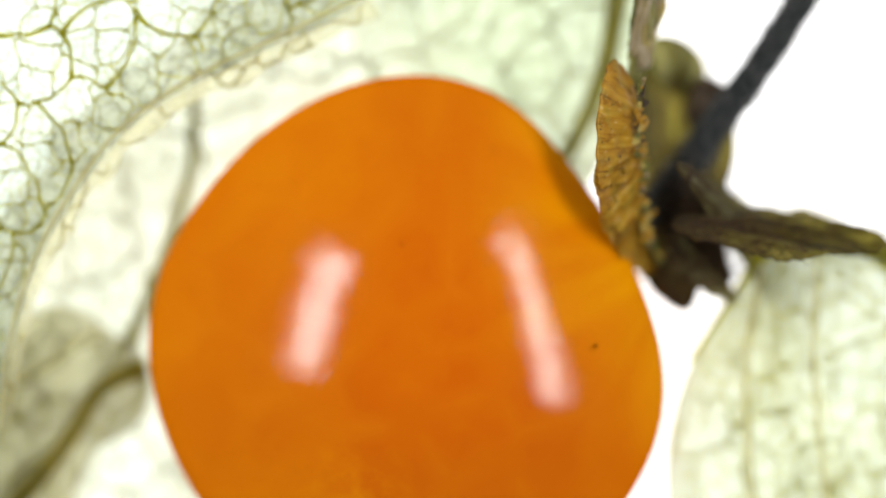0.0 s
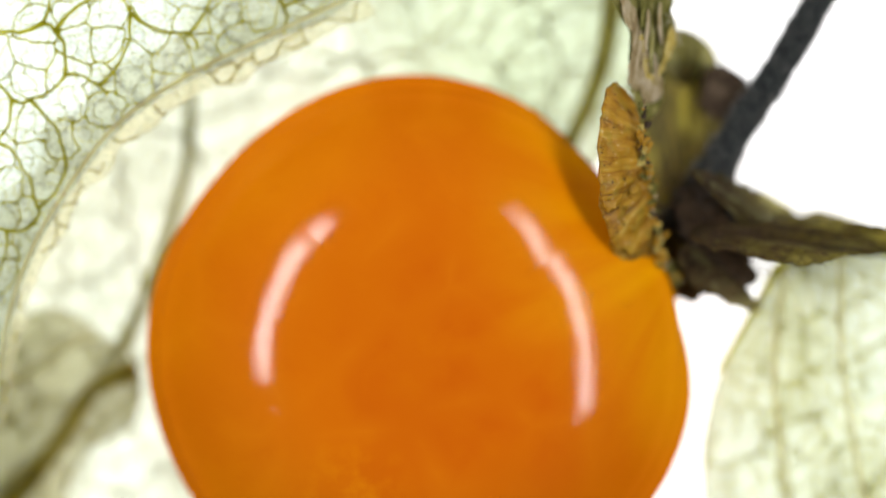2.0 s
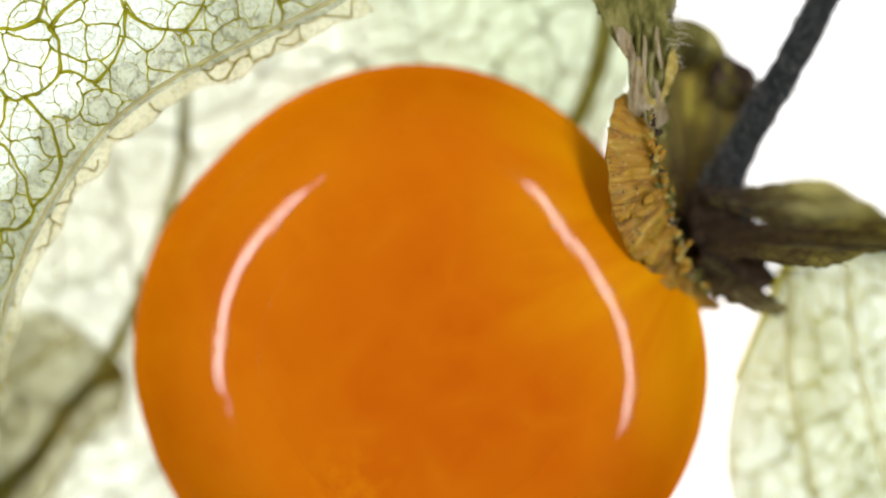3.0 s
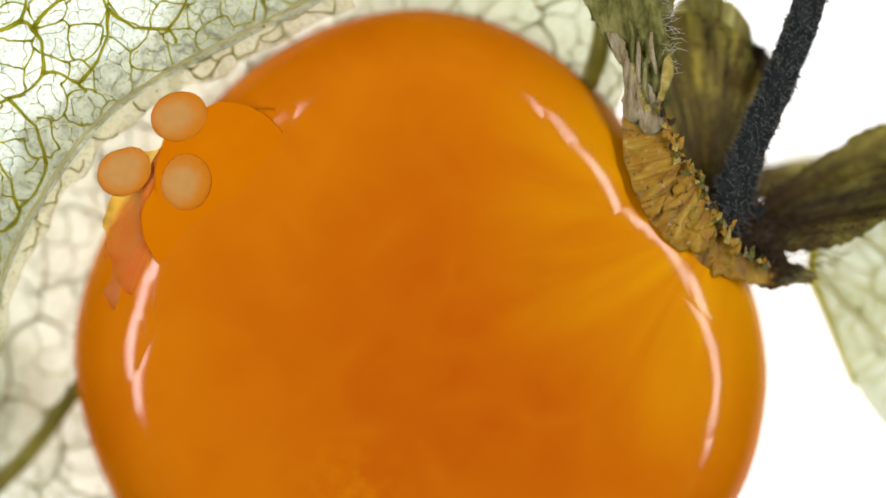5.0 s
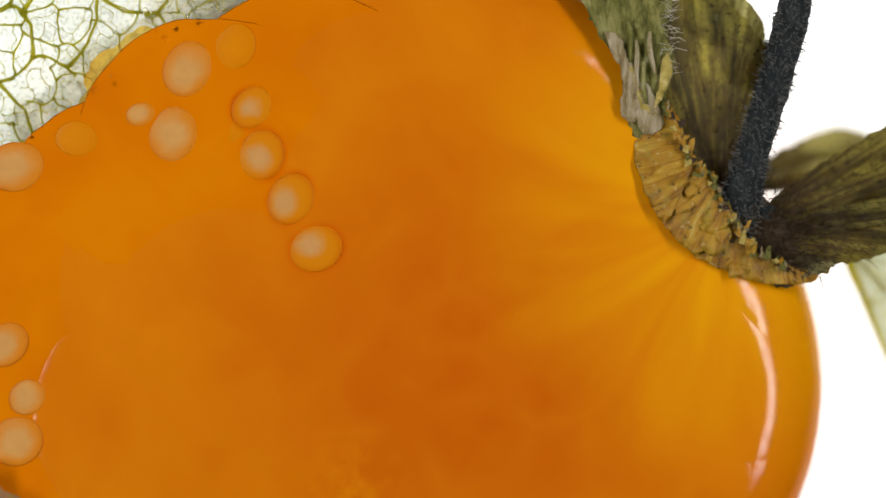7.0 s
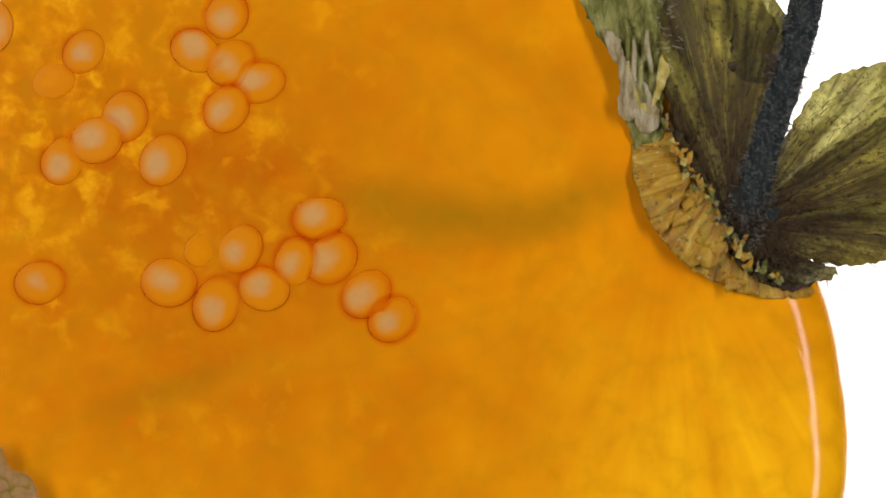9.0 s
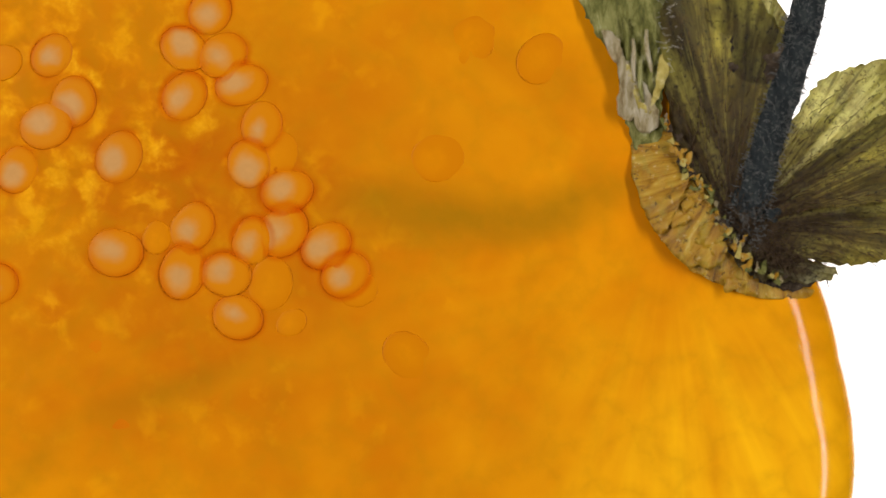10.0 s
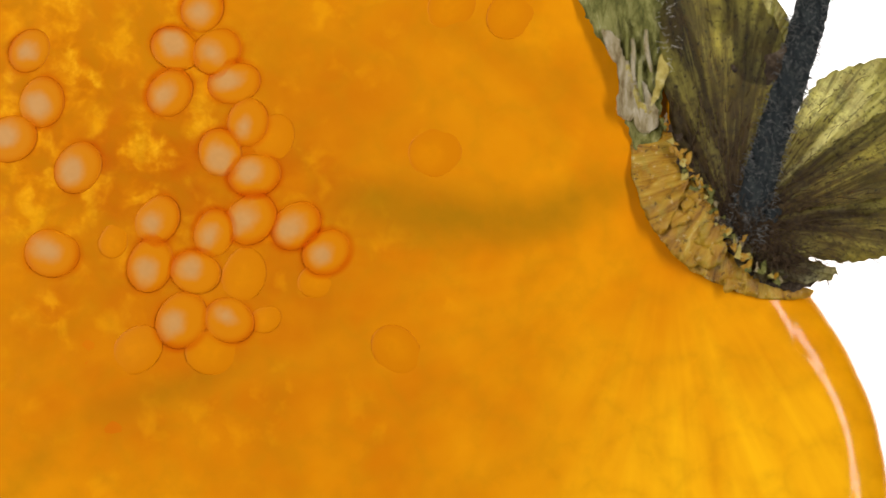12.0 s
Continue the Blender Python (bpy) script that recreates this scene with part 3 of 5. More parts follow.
def sheet(poly, base, depth_of, d0, thick, step=24):
    """A thin sheet over a plan outline, its surface depth by depth_of(u, v)."""
    from mathutils.geometry import delaunay_2d_cdt
    us = [p[0] for p in poly]
    vs = [p[1] for p in poly]
    pts = [Vector((p[0], p[1])) for p in poly]
    edges = [(i, (i + 1) % len(poly)) for i in range(len(poly))]
    u = min(us)
    while u < max(us):
        v = min(vs)
        while v < max(vs):
            q = (u + random.uniform(-0.2, 0.2) * step, v + random.uniform(-0.2, 0.2) * step)
            if inside(poly, *q):
                pts.append(Vector(q))
            v += step
        u += step
    verts, _, faces, *_ = delaunay_2d_cdt(pts, edges, [], 1, 0.5)
    origin = at(base[0], base[1], d0)
    bm = bmesh.new()
    made = [[bm.verts.new(at(p.x, p.y, depth_of(p.x, p.y) + o) - origin) for p in verts] for o in (0, thick)]
    for f in faces:
        bm.faces.new([made[0][i] for i in f][::-1])
        bm.faces.new([made[1][i] for i in f])
    rim = [e for e in bm.edges if len(e.link_faces) == 1]
    seen = {}
    for j in (0, 1):
        for i, w in enumerate(made[j]):
            seen[w] = (j, i)
    for e in rim:
        a, b = seen[e.verts[0]], seen[e.verts[1]]
        if a[0] == 0:
            try:
                bm.faces.new((made[0][a[1]], made[0][b[1]], made[1][b[1]], made[1][a[1]]))
            except ValueError:
                pass
    bmesh.ops.recalc_face_normals(bm, faces=bm.faces[:])
    return bm


def net(poly, cell, seed, keep=1.0):
    """Edges of an irregular net of cells over a plan outline."""
    from mathutils.geometry import delaunay_2d_cdt
    rnd = random.Random(seed)
    us = [p[0] for p in poly]
    vs = [p[1] for p in poly]
    pts = []
    u = min(us) - cell
    while u < max(us) + cell:
        v = min(vs) - cell
        while v < max(vs) + cell:
            pts.append(Vector((u + rnd.uniform(-0.45, 0.45) * cell, v + rnd.uniform(-0.45, 0.45) * cell)))
            v += cell
        u += cell
    verts, _, faces, *_ = delaunay_2d_cdt(pts, [], [], 0, 0.01)
    centre, by = {}, {}
    for n, f in enumerate(faces):
        a, b, c = (verts[i] for i in f)
        d = 2 * (a.x * (b.y - c.y) + b.x * (c.y - a.y) + c.x * (a.y - b.y))
        if abs(d) < 1:
            continue
        x = (a.length_squared * (b.y - c.y) + b.length_squared * (c.y - a.y) + c.length_squared * (a.y - b.y)) / d
        y = (a.length_squared * (c.x - b.x) + b.length_squared * (a.x - c.x) + c.length_squared * (b.x - a.x)) / d
        centre[n] = (x, y)
        for i, j in ((0, 1), (1, 2), (2, 0)):
            by.setdefault(tuple(sorted((f[i], f[j]))), []).append(n)
    out = []
    for pair in by.values():
        if len(pair) == 2 and pair[0] in centre and pair[1] in centre and rnd.random() < keep:
            p, q = centre[pair[0]], centre[pair[1]]
            if inside(poly, *p) and inside(poly, *q) and math.dist(p, q) < cell * 2:
                out.append((p, q))
    return out


def veins(lines, base, depth_of, d0, cell, width, seed, lift=0):
    """Veins along the edges of a net, each bowed and uneven, thick at one end."""
    origin = at(base[0], base[1], d0)
    rnd = random.Random(seed)
    bm = bmesh.new()
    for p, q in lines:
        n = 6 if cell > 30 else 3
        w = width * (0.65 + 0.7 * abs(wobble(p[0], p[1], 200, 1, seed)))
        bow = rnd.uniform(-0.22, 0.22)
        du, dv = q[0] - p[0], q[1] - p[1]
        pts, radii = [], []
        for i in range(n + 1):
            f = i / n
            side = bow * 4 * f * (1 - f)
            u, v = p[0] + du * f - dv * side, p[1] + dv * f + du * side
            shake = wobble(u, v, cell * 0.3, cell * 0.07, seed) * (0 < i < n)
            pts.append(at(u + shake, v - shake, depth_of(u, v) - lift) - origin)
            radii.append(w * PX * 0.5 * (1.12 - 0.45 * math.sin(math.pi * f) ** 0.7))
        tube(bm, pts, radii, 5 if cell > 60 else 4, 0.6)
    return bm


def rib(bm, base, d0, depth_of, pts, w0, w1, lift=2, per=8, sides=6):
    origin = at(base[0], base[1], d0)
    c = curve_of([(p[0], p[1], 0) for p in pts], per=per)
    n = len(c)
    tube(bm, [at(p.x, p.y, depth_of(p.x, p.y) - lift) - origin for p in c],
         [(w0 + (w1 - w0) * i / (n - 1)) * 0.5 * PX for i in range(n)], sides, 0.6)


def husk_lobe(name, label, poly, base, depth_of, rows, mat, cells, ribs=(), tone=None):
    root = new(name)
    d0 = rows[0][3]
    tagged(root, label, "husk", "husk lobes")
    part("membrane", sheet(poly, base, depth_of, d0, 2.5), mat, root)
    for nm, cell, width, seed, keep in cells:
        if nm == "vein":
            for one in net(poly, cell, seed, keep):
                part("vein", veins([one], base, depth_of, d0, cell, width, seed), tone or VEIN, root)
        else:
            tagged(part(nm, veins(net(poly, cell, seed, keep), base, depth_of, d0, cell, width, seed), tone or VEIN, root), kind="stuff")
    for pts, w0, w1 in ribs:
        bm = bmesh.new()
        rib(bm, base, d0, depth_of, pts, w0, w1)
        part("rib", bm, (tone or VEIN) if max(w0, w1) > 30 else RIB, root)
    MOVES.append((root, [(t, Matrix.Translation(at(u, v, d)) @ pose(0, 0, 0, rx, ry, rz)) for t, u, v, d, rx, ry, rz in rows]))
    return root


def band(poly_line, wide, taper, side):
    """A strip along a line: its outline in the plan."""
    c = curve_of([(u, v, 0) for u, v in poly_line], per=5)
    out = []
    n = len(c)
    for i, p in enumerate(c):
        d = c[min(i + 1, n - 1)] - c[max(i - 1, 0)]
        d.normalize()
        w = wide * (1 - taper * i / (n - 1)) * (1 + wobble(p.x, p.y, 90, 0.55, 3) + wobble(p.x, p.y, 26, 0.25, 8))
        out.append((p.x + d.y * w * side, p.y - d.x * w * side))
    return [(p.x, p.y) for p in c] + out[::-1]


def build_husk():
    # lobe beside the fruit's upper left, its rolled edge towards the berry
    poly = [(p.x, p.y) for p in curve_of([(-260, -260, 0), (300, -280, 0), (720, -200, 0), (640, -10, 0), (480, 78, 0), (330, 150, 0), (220, 225, 0), (130, 335, 0), (62, 450, 0), (20, 570, 0), (-10, 720, 0),
                                           (-60, 960, 0), (-300, 900, 0)], closed=True, per=6)]

    def deep(u, v):
        s = ((u - 0) * 0.62 + (v - 0) * 0.72)
        return 70 + 0.00028 * max(0, s - 60) ** 2 + max(0, -s) * 0.25 + wobble(u, v, 160, 6)
    husk_lobe("husk_lobe", "papery translucent husk lobe with a net of green veins", poly, (100, 100), deep,
              [(0, 112, 100, 70, 0, 0, 0), (1.5, 106, 98, 62, 0, 0, 0), (2.5, 96, 92, 26, 0, 0, 0), (3.2, 90, 90, 12, 0, 0, 0), (5, 62, 92, 8, 0, 0, 1), (7.2, 40, 60, 16, 0, 0, 1), (8.8, 10, 40, 16, 0, 0, 1), (12, 0, 30, 16, 0, 0, 1)],
              HUSK, [("vein", 118, 10.5, 3, 1.0), ("vein_net", 56, 5.0, 8, 0.9), ("fine_vein_net", 25, 2.0, 21, 0.62)],
              ribs=[([(640, -12), (470, 70), (330, 138), (205, 225), (115, 340), (48, 460), (8, 590), (-15, 760)], 8, 6)])
    lobe = MOVES[-1][0]
    line = [(640, -12), (470, 72), (330, 142), (205, 228), (115, 342), (48, 462), (8, 592), (-15, 760)]
    for wide, taper, side, lower, mat, tone, cell, label in ((46, 0.5, 1, 12, EDGE_PALE, VEIN_BROWN, 34, "pale rolled edge"), (92, 0.3, -1, 6, EDGE_BROWN, VEIN_BROWN, 30, "brownish doubled edge")):
        strip = band(line, wide, taper, side)
        edge = part("rolled_edge", sheet(strip, (100, 100), lambda u, v: deep(u, v) + lower, 70, 3, 14), mat, lobe, label)
        tagged(part("vein_net", veins(net(strip, cell, 51 + lower, 0.8), (100, 100), lambda u, v: deep(u, v) + lower, 70, cell, 5.6, 52), tone, edge), kind="stuff")
    # the husk behind the fruit
    poly = [(p.x, p.y) for p in curve_of([(-300, 640, 0), (-20, 560, 0), (70, 370, 0), (180, 210, 0), (330, 95, 0), (520, 0, 0), (640, -200, 0), (800, -260, 0), (1120, -220, 0), (1150, 60, 0), (1080, 260, 0), (1000, 420, 0), (900, 700, 0), (700, 1000, 0), (300, 1050, 0), (-280, 1000, 0)], closed=True, per=6)]

    def deep2(u, v):
        return 302 + wobble(u, v, 260, 6) - 50 * min(1, max(0, (u - 300) / 700)) * min(1, max(0, (420 - v) / 420))
    husk_lobe("husk_lobe", "pale green papery husk lobe lying behind the berry", poly, (400, 500), deep2,
              [(0, 400, 500, 302, 0, 0, 0), (2.5, 388, 500, 280, 0, 0, 0), (3.2, 380, 500, 250, 0, 0, 0), (4.8, 366, 500, 160, 0, 0, 0), (5.5, 360, 500, 135, 0, 0, 0), (7.2, 350, 500, 130, 0, 0, 0), (12, 330, 500, 130, 0, 0, 0)],
              HUSK_BACK, [("vein", 105, 9, 13, 0.9), ("vein_net", 48, 4.5, 18, 0.8)], tone=VEIN_FAINT,
              ribs=[([(-20, 900), (90, 800), (180, 680), (250, 560), (330, 330), (345, 180), (360, 60)], 34, 14), ([(1100, -60), (1070, 120), (1010, 260), (960, 330)], 40, 24)])
    # crumpled brownish fold low behind the fruit
    poly = [(p.x, p.y) for p in curve_of([(-160, 540, 0), (20, 560, 0), (110, 540, 0), (200, 590, 0), (262, 660, 0), (250, 740, 0), (170, 800, 0), (120, 900, 0), (60, 1000, 0), (-160, 1000, 0)], closed=True, per=6)]

    def deep4(u, v):
        return 262 + 16 * math.sin((u * 0.8 + v * 0.6) / 26 + wobble(u, v, 90, 3)) + wobble(u, v, 60, 14)
    husk_lobe("husk_lobe", "crumpled brownish fold of the papery husk", poly, (80, 760), deep4,
              [(0, 80, 760, 262, 0, 0, 0), (2.5, 55, 765, 258, 0, 0, 0), (4.8, -55, 780, 250, 0, 0, 0), (5.5, -110, 790, 248, 0, 0, 0), (7.2, -160, 800, 246, 0, 0, 0), (12, -200, 800, 246, 0, 0, 0)],
              HUSK_CRUMPLE, [("vein_net", 58, 9, 33, 0.85)], tone=VEIN_BROWN,
              ribs=[([(-40, 960), (60, 860), (130, 770), (180, 690), (258, 648)], 32, 40), ([(-60, 700), (60, 660), (150, 600), (190, 590)], 16, 10)])
    # lobe at the fruit's right
    poly = [(p.x, p.y) for p in curve_of([(1300, 520, 0), (1350, 455, 0), (1450, 425, 0), (1560, 450, 0), (1680, 560, 0), (1740, 760, 0), (1700, 1050, 0), (1400, 1100, 0), (1210, 1000, 0), (1180, 820, 0), (1215, 660, 0)], closed=True, per=6)]

    def deep3(u, v):
        return 200 + wobble(u, v, 200, 10) + 0.0005 * (u - 1450) ** 2
    husk_lobe("husk_lobe", "pale green ribbed husk lobe beside the calyx", poly, (1450, 700), deep3,
              [(0, 1450, 700, 200, 0, 0, 0), (1.5, 1488, 706, 190, 0, 0, 2), (2.5, 1520, 700, 180, 0, 0, 6), (3.2, 1548, 690, 170, 0, 0, 12), (4.0, 1630, 620, 160, 0, 0, 32), (4.8, 1692, 540, 150, 0, 0, 54), (5.5, 1702, 530, 140, 0, 0, 55), (6.5, 1738, 505, 130, 0, 0, 55), (7.2, 1778, 505, 130, 0, 0, 56), (8.8, 1870, 505, 130, 0, 0, 58), (12, 1890, 505, 130, 0, 0, 58)],
              HUSK_FOLD, [("vein", 84, 7, 27, 0.9), ("vein_net", 44, 4.0, 23, 0.85)],
              ribs=[([(1350, 470), (1320, 640), (1330, 860), (1360, 1080)], 12, 8), ([(1450, 440), (1440, 640), (1460, 860), (1480, 1080)], 12, 8),
                    ([(1220, 640), (1300, 520), (1350, 455), (1450, 425), (1560, 450), (1680, 560)], 8, 36)])
    # a torn scrap that drifts across the corner of the pulp
    poly = [(p.x, p.y) for p in curve_of([(-40, 800, 0), (6, 788, 0), (22, 830, 0), (58, 850, 0), (66, 905, 0), (10, 930, 0), (-50, 900, 0)], closed=True, per=5)]
    husk_lobe("husk_lobe", "small torn scrap of green-veined husk on the pulp", poly, (20, 860), lambda u, v: -5 + wobble(u, v, 30, 2),
              [(0, -260, 1060, 40, 0, 0, 0), (5.5, -160, 980, 10, 0, 0, 0), (6.8, -10, 905, -5, 0, 0, 0), (7.2, 5, 885, -5, 0, 0, 0), (8.8, 18, 858, -5, 0, 0, 4), (9.2, 14, 866, -5, 0, 0, 4), (9.6, -6, 900, -5, 0, 0, 2), (10.4, -60, 980, -5, 0, 0, 0), (12, -120, 1040, 10, 0, 0, 0)],
              HUSK_CRUMPLE, [("vein_net", 24, 5, 41, 0.9)])


build_husk()

# ---- the calyx ----


def fan_material(name, dark, mid, light, thin, clear, reach, rays=4.5):
    """Dry leaf with ribs fanning out from the piece's root, darker and felted there."""
    a = Mat(name)
    ray, dist = fan(a, 0, 0, 0, rays, 0.10, world=False)
    w = a.coords()
    ribs = a.noise(ray, 1.4, 5, 0.62, 0.3)
    thread = a.noise(fan(a, 0, 0, 0, rays * 4, 0.25, world=False)[0], 1.6, 4, 0.6, 0.4)
    c = a.ramp(ribs, [(0.32, dark), (0.48, mid), (0.64, light)])
    c = a.mix(a.grey(thread, 0.44, 0.30, 0.0, 0.75), c, tuple(0.6 * x for x in dark))
    c = a.mix(a.grey(thread, 0.56, 0.70, 0.0, 0.45), c, tuple(min(1, 1.15 * x) for x in light))
    felt = times(a, a.grey(dist, 0.8, reach, 1.0, 0.0), a.grey(a.noise(w, 1.6, 5, 0.7), 0.3, 0.6, 0.45, 1.0))
    c = a.mix(felt, c, (0.10, 0.052, 0.018))
    c = a.mix(a.grey(a.noise(w, 6.5, 4, 0.65), 0.56, 0.66, 0, 0.85), c, (0.025, 0.015, 0.008))
    c = a.mix(a.grey(a.noise(w, 0.9, 4, 0.6), 0.48, 0.66, 0, 0.45), c, (0.13, 0.075, 0.02))
    c = a.mix(times(a, a.grey(a.noise(w, 2.8, 5, 0.72), 0.48, 0.62, 0, 0.8), a.grey(dist, 1.0, reach * 1.4, 1.0, 0.35)), c, (0.035, 0.020, 0.008))
    a.col(c)
    a.p.inputs["Roughness"].default_value = 0.6
    a.bump(ribs, 0.9, 0.00025)
    leaf = a.thin(thin, c)
    see, gauze = a.n("BsdfTransparent"), a.n("MixShader")
    a.l(a.mix(0.5, c, (1.0, 0.95, 0.6)), see.inputs[0])
    a.l(times(a, a.grey(dist, 0.8, reach, 0.0, 1.0), clear), gauze.inputs[0])
    a.l(leaf.outputs[0], gauze.inputs[1])
    a.l(see.outputs[0], gauze.inputs[2])
    a.l(gauze.outputs[0], a.out.inputs[0])
    return a.m


FAN = fan_material("sepal_olive", (0.014, 0.010, 0.003), (0.125, 0.096, 0.010), (0.56, 0.50, 0.10), 0.60, 0.26, 6.0)
FAN_PALE = fan_material("sepal_pale", (0.045, 0.038, 0.008), (0.29, 0.27, 0.055), (0.78, 0.76, 0.38), 0.65, 0.28, 5.2)

FAN_TIP = fan_material("sepal_tip_pale", (0.03, 0.026, 0.007), (0.24, 0.23, 0.05), (0.66, 0.65, 0.34), 0.65, 0.25, 2.4)


def petal(outline, base, d0, depth_of, mat, name, parent, rows, thick=5, step=14, ragged=0, label=""):
    pts = curve_of([(u, v, 0) for u, v in outline], closed=True, per=8)
    poly = [(p.x + wobble(p.x, p.y, 11, ragged, 1) + wobble(p.x, p.y, 4, ragged * 0.5, 2), p.y + wobble(p.x, p.y, 11, ragged, 5) + wobble(p.x, p.y, 4, ragged * 0.5, 7)) for p in pts]
    ob = part(name, sheet(poly, base, depth_of, d0, thick, step), mat, parent, label)
    MOVES.append((ob, [(t, Matrix.Translation(at(u, v, d)) @ pose(0, 0, 0, rx, ry, rz)) for t, u, v, d, rx, ry, rz in rows]))
    return ob


def stem_row(rows):
    return [(t, Matrix.Translation(at(u, v, d)) @ pose(0, 0, 0, 0, 0, rz)) for t, u, v, d, rz in rows]


def hairs(bm, spots, rnd, long):
    """Fine hairs on points with outward directions, in metres."""
    for p, n in spots:
        d = Vector(n)
        d.normalize()
        d = (d + Vector((rnd.uniform(-1, 1), rnd.uniform(-1, 1), rnd.uniform(-1, 1))) * 0.6).normalized()
        q = Vector(p)
        ln = long * PX * rnd.uniform(0.5, 1.2)
        bend = Vector((rnd.uniform(-1, 1), rnd.uniform(-1, 1), 0)) * ln * 0.25
        tube(bm, [q, q + d * ln * 0.5 + bend, q + d * ln], [0.9 * PX, 0.7 * PX, 0.3 * PX], 3)


def calyx():
    root = new("calyx")
    tagged(root, "dry olive-brown calyx with torn scales on a dark hairy stem", "calyx")
    rnd = random.Random(77)
    # stem, with its felt of hairs
    bm = bmesh.new()
    origin = at(1300, 380, 40)
    line = curve_of([(1268, 480, 130), (1284, 425, 62), (1302, 362, 44), (1335, 260, 34), (1378, 150, 30), (1412, 50, 34), (1445, -60, 44), (1480, -180, 64)], per=10)
    n = len(line)
    path = [at(p.x, p.y, p.z) - origin for p in line]
    radius = [(60 - 30 * min(1, i / (n * 0.40)) + wobble(i, 0, 2.3, 4)) * PX for i in range(n)]
    tube(bm, path, radius, 18, 0.6)
    for v in bm.verts:
        v.co += Vector((wobble(v.co.x / PX, v.co.y / PX, 12, 2.2 * PX), wobble(v.co.x / PX, v.co.y / PX, 12, 2.2 * PX, 9), 0))
    stem = part("stem", bm, STEM, root, "dark hairy stem")
    bm = bmesh.new()
    spots = []
    for _ in range(1300):
        i = rnd.randrange(2, n - 12)
        a = rnd.uniform(0, math.pi)
        d = (path[i + 1] - path[i]).normalized()
        side = d.cross(Vector((0, 0, 1))).normalized()
        out = side * math.cos(a) + Vector((0, 0, 1)) * math.sin(a)
        spots.append((path[i] + (path[i + 1] - path[i]) * rnd.random() + out * radius[i] * 0.95, out))
    hairs(bm, spots, rnd, 13)
    tagged(part("hair", bm, HAIR, stem, "short pale hairs"), kind="stuff")
    MOVES.append((stem, stem_row([(0, 1193, 342, 225, -15), (1.5, 1228, 340, 185, -13), (2.5, 1262, 345, 150, -11), (3.2, 1272, 350, 130, -9), (4.8, 1290, 366, 60, -3.5), (5.5, 1297, 372, 36, 0),
                                  (6.5, 1302, 376, 20, 2.5), (7.2, 1312, 378, 12, 4), (8.8, 1322, 382, -2, 3.2), (12, 1328, 382, -2, 2.2)])))

    def fuzz(outline, base, d0, depth_of, rows, count, long):
        """Brown hairs lying along a sepal, thickest near its root."""
        bm = bmesh.new()
        done = 0
        for _ in range(count * 6):
            u, v = outline[0][0] + rnd.uniform(-300, 300), outline[0][1] + rnd.uniform(-400, 300)
            r = math.hypot(u - outline[0][0], v - outline[0][1])
            if not inside(outline, u, v) or rnd.random() < r / 330 or done >= count:
                continue
            done += 1
            a = math.atan2(v - outline[0][1], u - outline[0][0]) + rnd.uniform(-0.35, 0.35)
            ln = long * rnd.uniform(0.5, 1.3)
            pts = []
            for f in (0, 0.5, 1):
                x, y = u + math.cos(a + f * 0.3) * ln * f, v + math.sin(a + f * 0.3) * ln * f
                pts.append(at(x, y, depth_of(x, y) - 2 - 4 * f) - at(base[0], base[1], d0))
            w = rnd.uniform(0.6, 1.1)
            tube(bm, pts, [w * PX, w * 0.8 * PX, 0.3 * PX], 3)
        ob = tagged(part("hair", bm, FELT_HAIR, root, "fine brown hairs"), kind="stuff")
        MOVES.append((ob, [(t, Matrix.Translation(at(u, v, d)) @ pose(0, 0, 0, rx, ry, rz)) for t, u, v, d, rx, ry, rz in rows]))

    def bowl(cu, cv, d, k, waves=11, amp=5, ph=0.0):
        def f(u, v):
            r = math.hypot(u - cu, v - cv)
            ang = math.atan2(v - cv, u - cu)
            return d - k * r + math.sin(ang * waves + ph) * amp * min(1, r / 120) + wobble(u, v, 40, 6) + wobble(u, v, 13, 2.5)
        return f
    # brown felt round the stem's root
    petal([(1252, 385), (1285, 335), (1330, 335), (1372, 375), (1402, 430), (1436, 482), (1385, 508), (1330, 488), (1285, 455)], (1300, 400), 10, lambda u, v: 10 + 0.0007 * ((u - 1305) ** 2 + (v - 405) ** 2) + wobble(u, v, 14, 6) + wobble(u, v, 5, 4), FELT, "felt", root,
          [(0, 1208, 380, 200, 0, 10, -20), (1.5, 1232, 384, 160, 0, 8, -18), (2.5, 1252, 390, 125, 0, 6, -15), (3.2, 1264, 396, 105, 0, 4, -12), (4.8, 1284, 400, 60, 0, 0, -6), (5.5, 1292, 400, 40, 0, 0, -3), (6.5, 1298, 400, 24, 0, 0, 0), (7.2, 1306, 404, 8, 0, 0, 0), (8.8, 1314, 408, -12, 0, 0, 0), (12, 1316, 408, -12, 0, 0, 0)], ragged=8, step=9)
    bm = bmesh.new()
    spots = []
    for _ in range(1500):
        a, r, along = rnd.uniform(0, 2 * math.pi), rnd.uniform(0, 1) ** 1.4 * 125, rnd.uniform(-40, 70)
        if 405 + along * 0.8 + 0.8 * r * math.sin(a) > 425 + 0.55 * (18 + along + r * math.cos(a)):
            continue
        spots.append((at(1318 + along + r * math.cos(a), 405 + along * 0.8 + 0.8 * r * math.sin(a), 4 + 0.0012 * r * r) - at(1300, 400, 10), (math.cos(a), -math.sin(a), 0.5)))
    hairs(bm, spots, rnd, 24)
    ob = tagged(part("hair", bm, FELT_HAIR, root, "tangled brown hairs"), kind="stuff")
    MOVES.append((ob, MOVES[-1][1]))
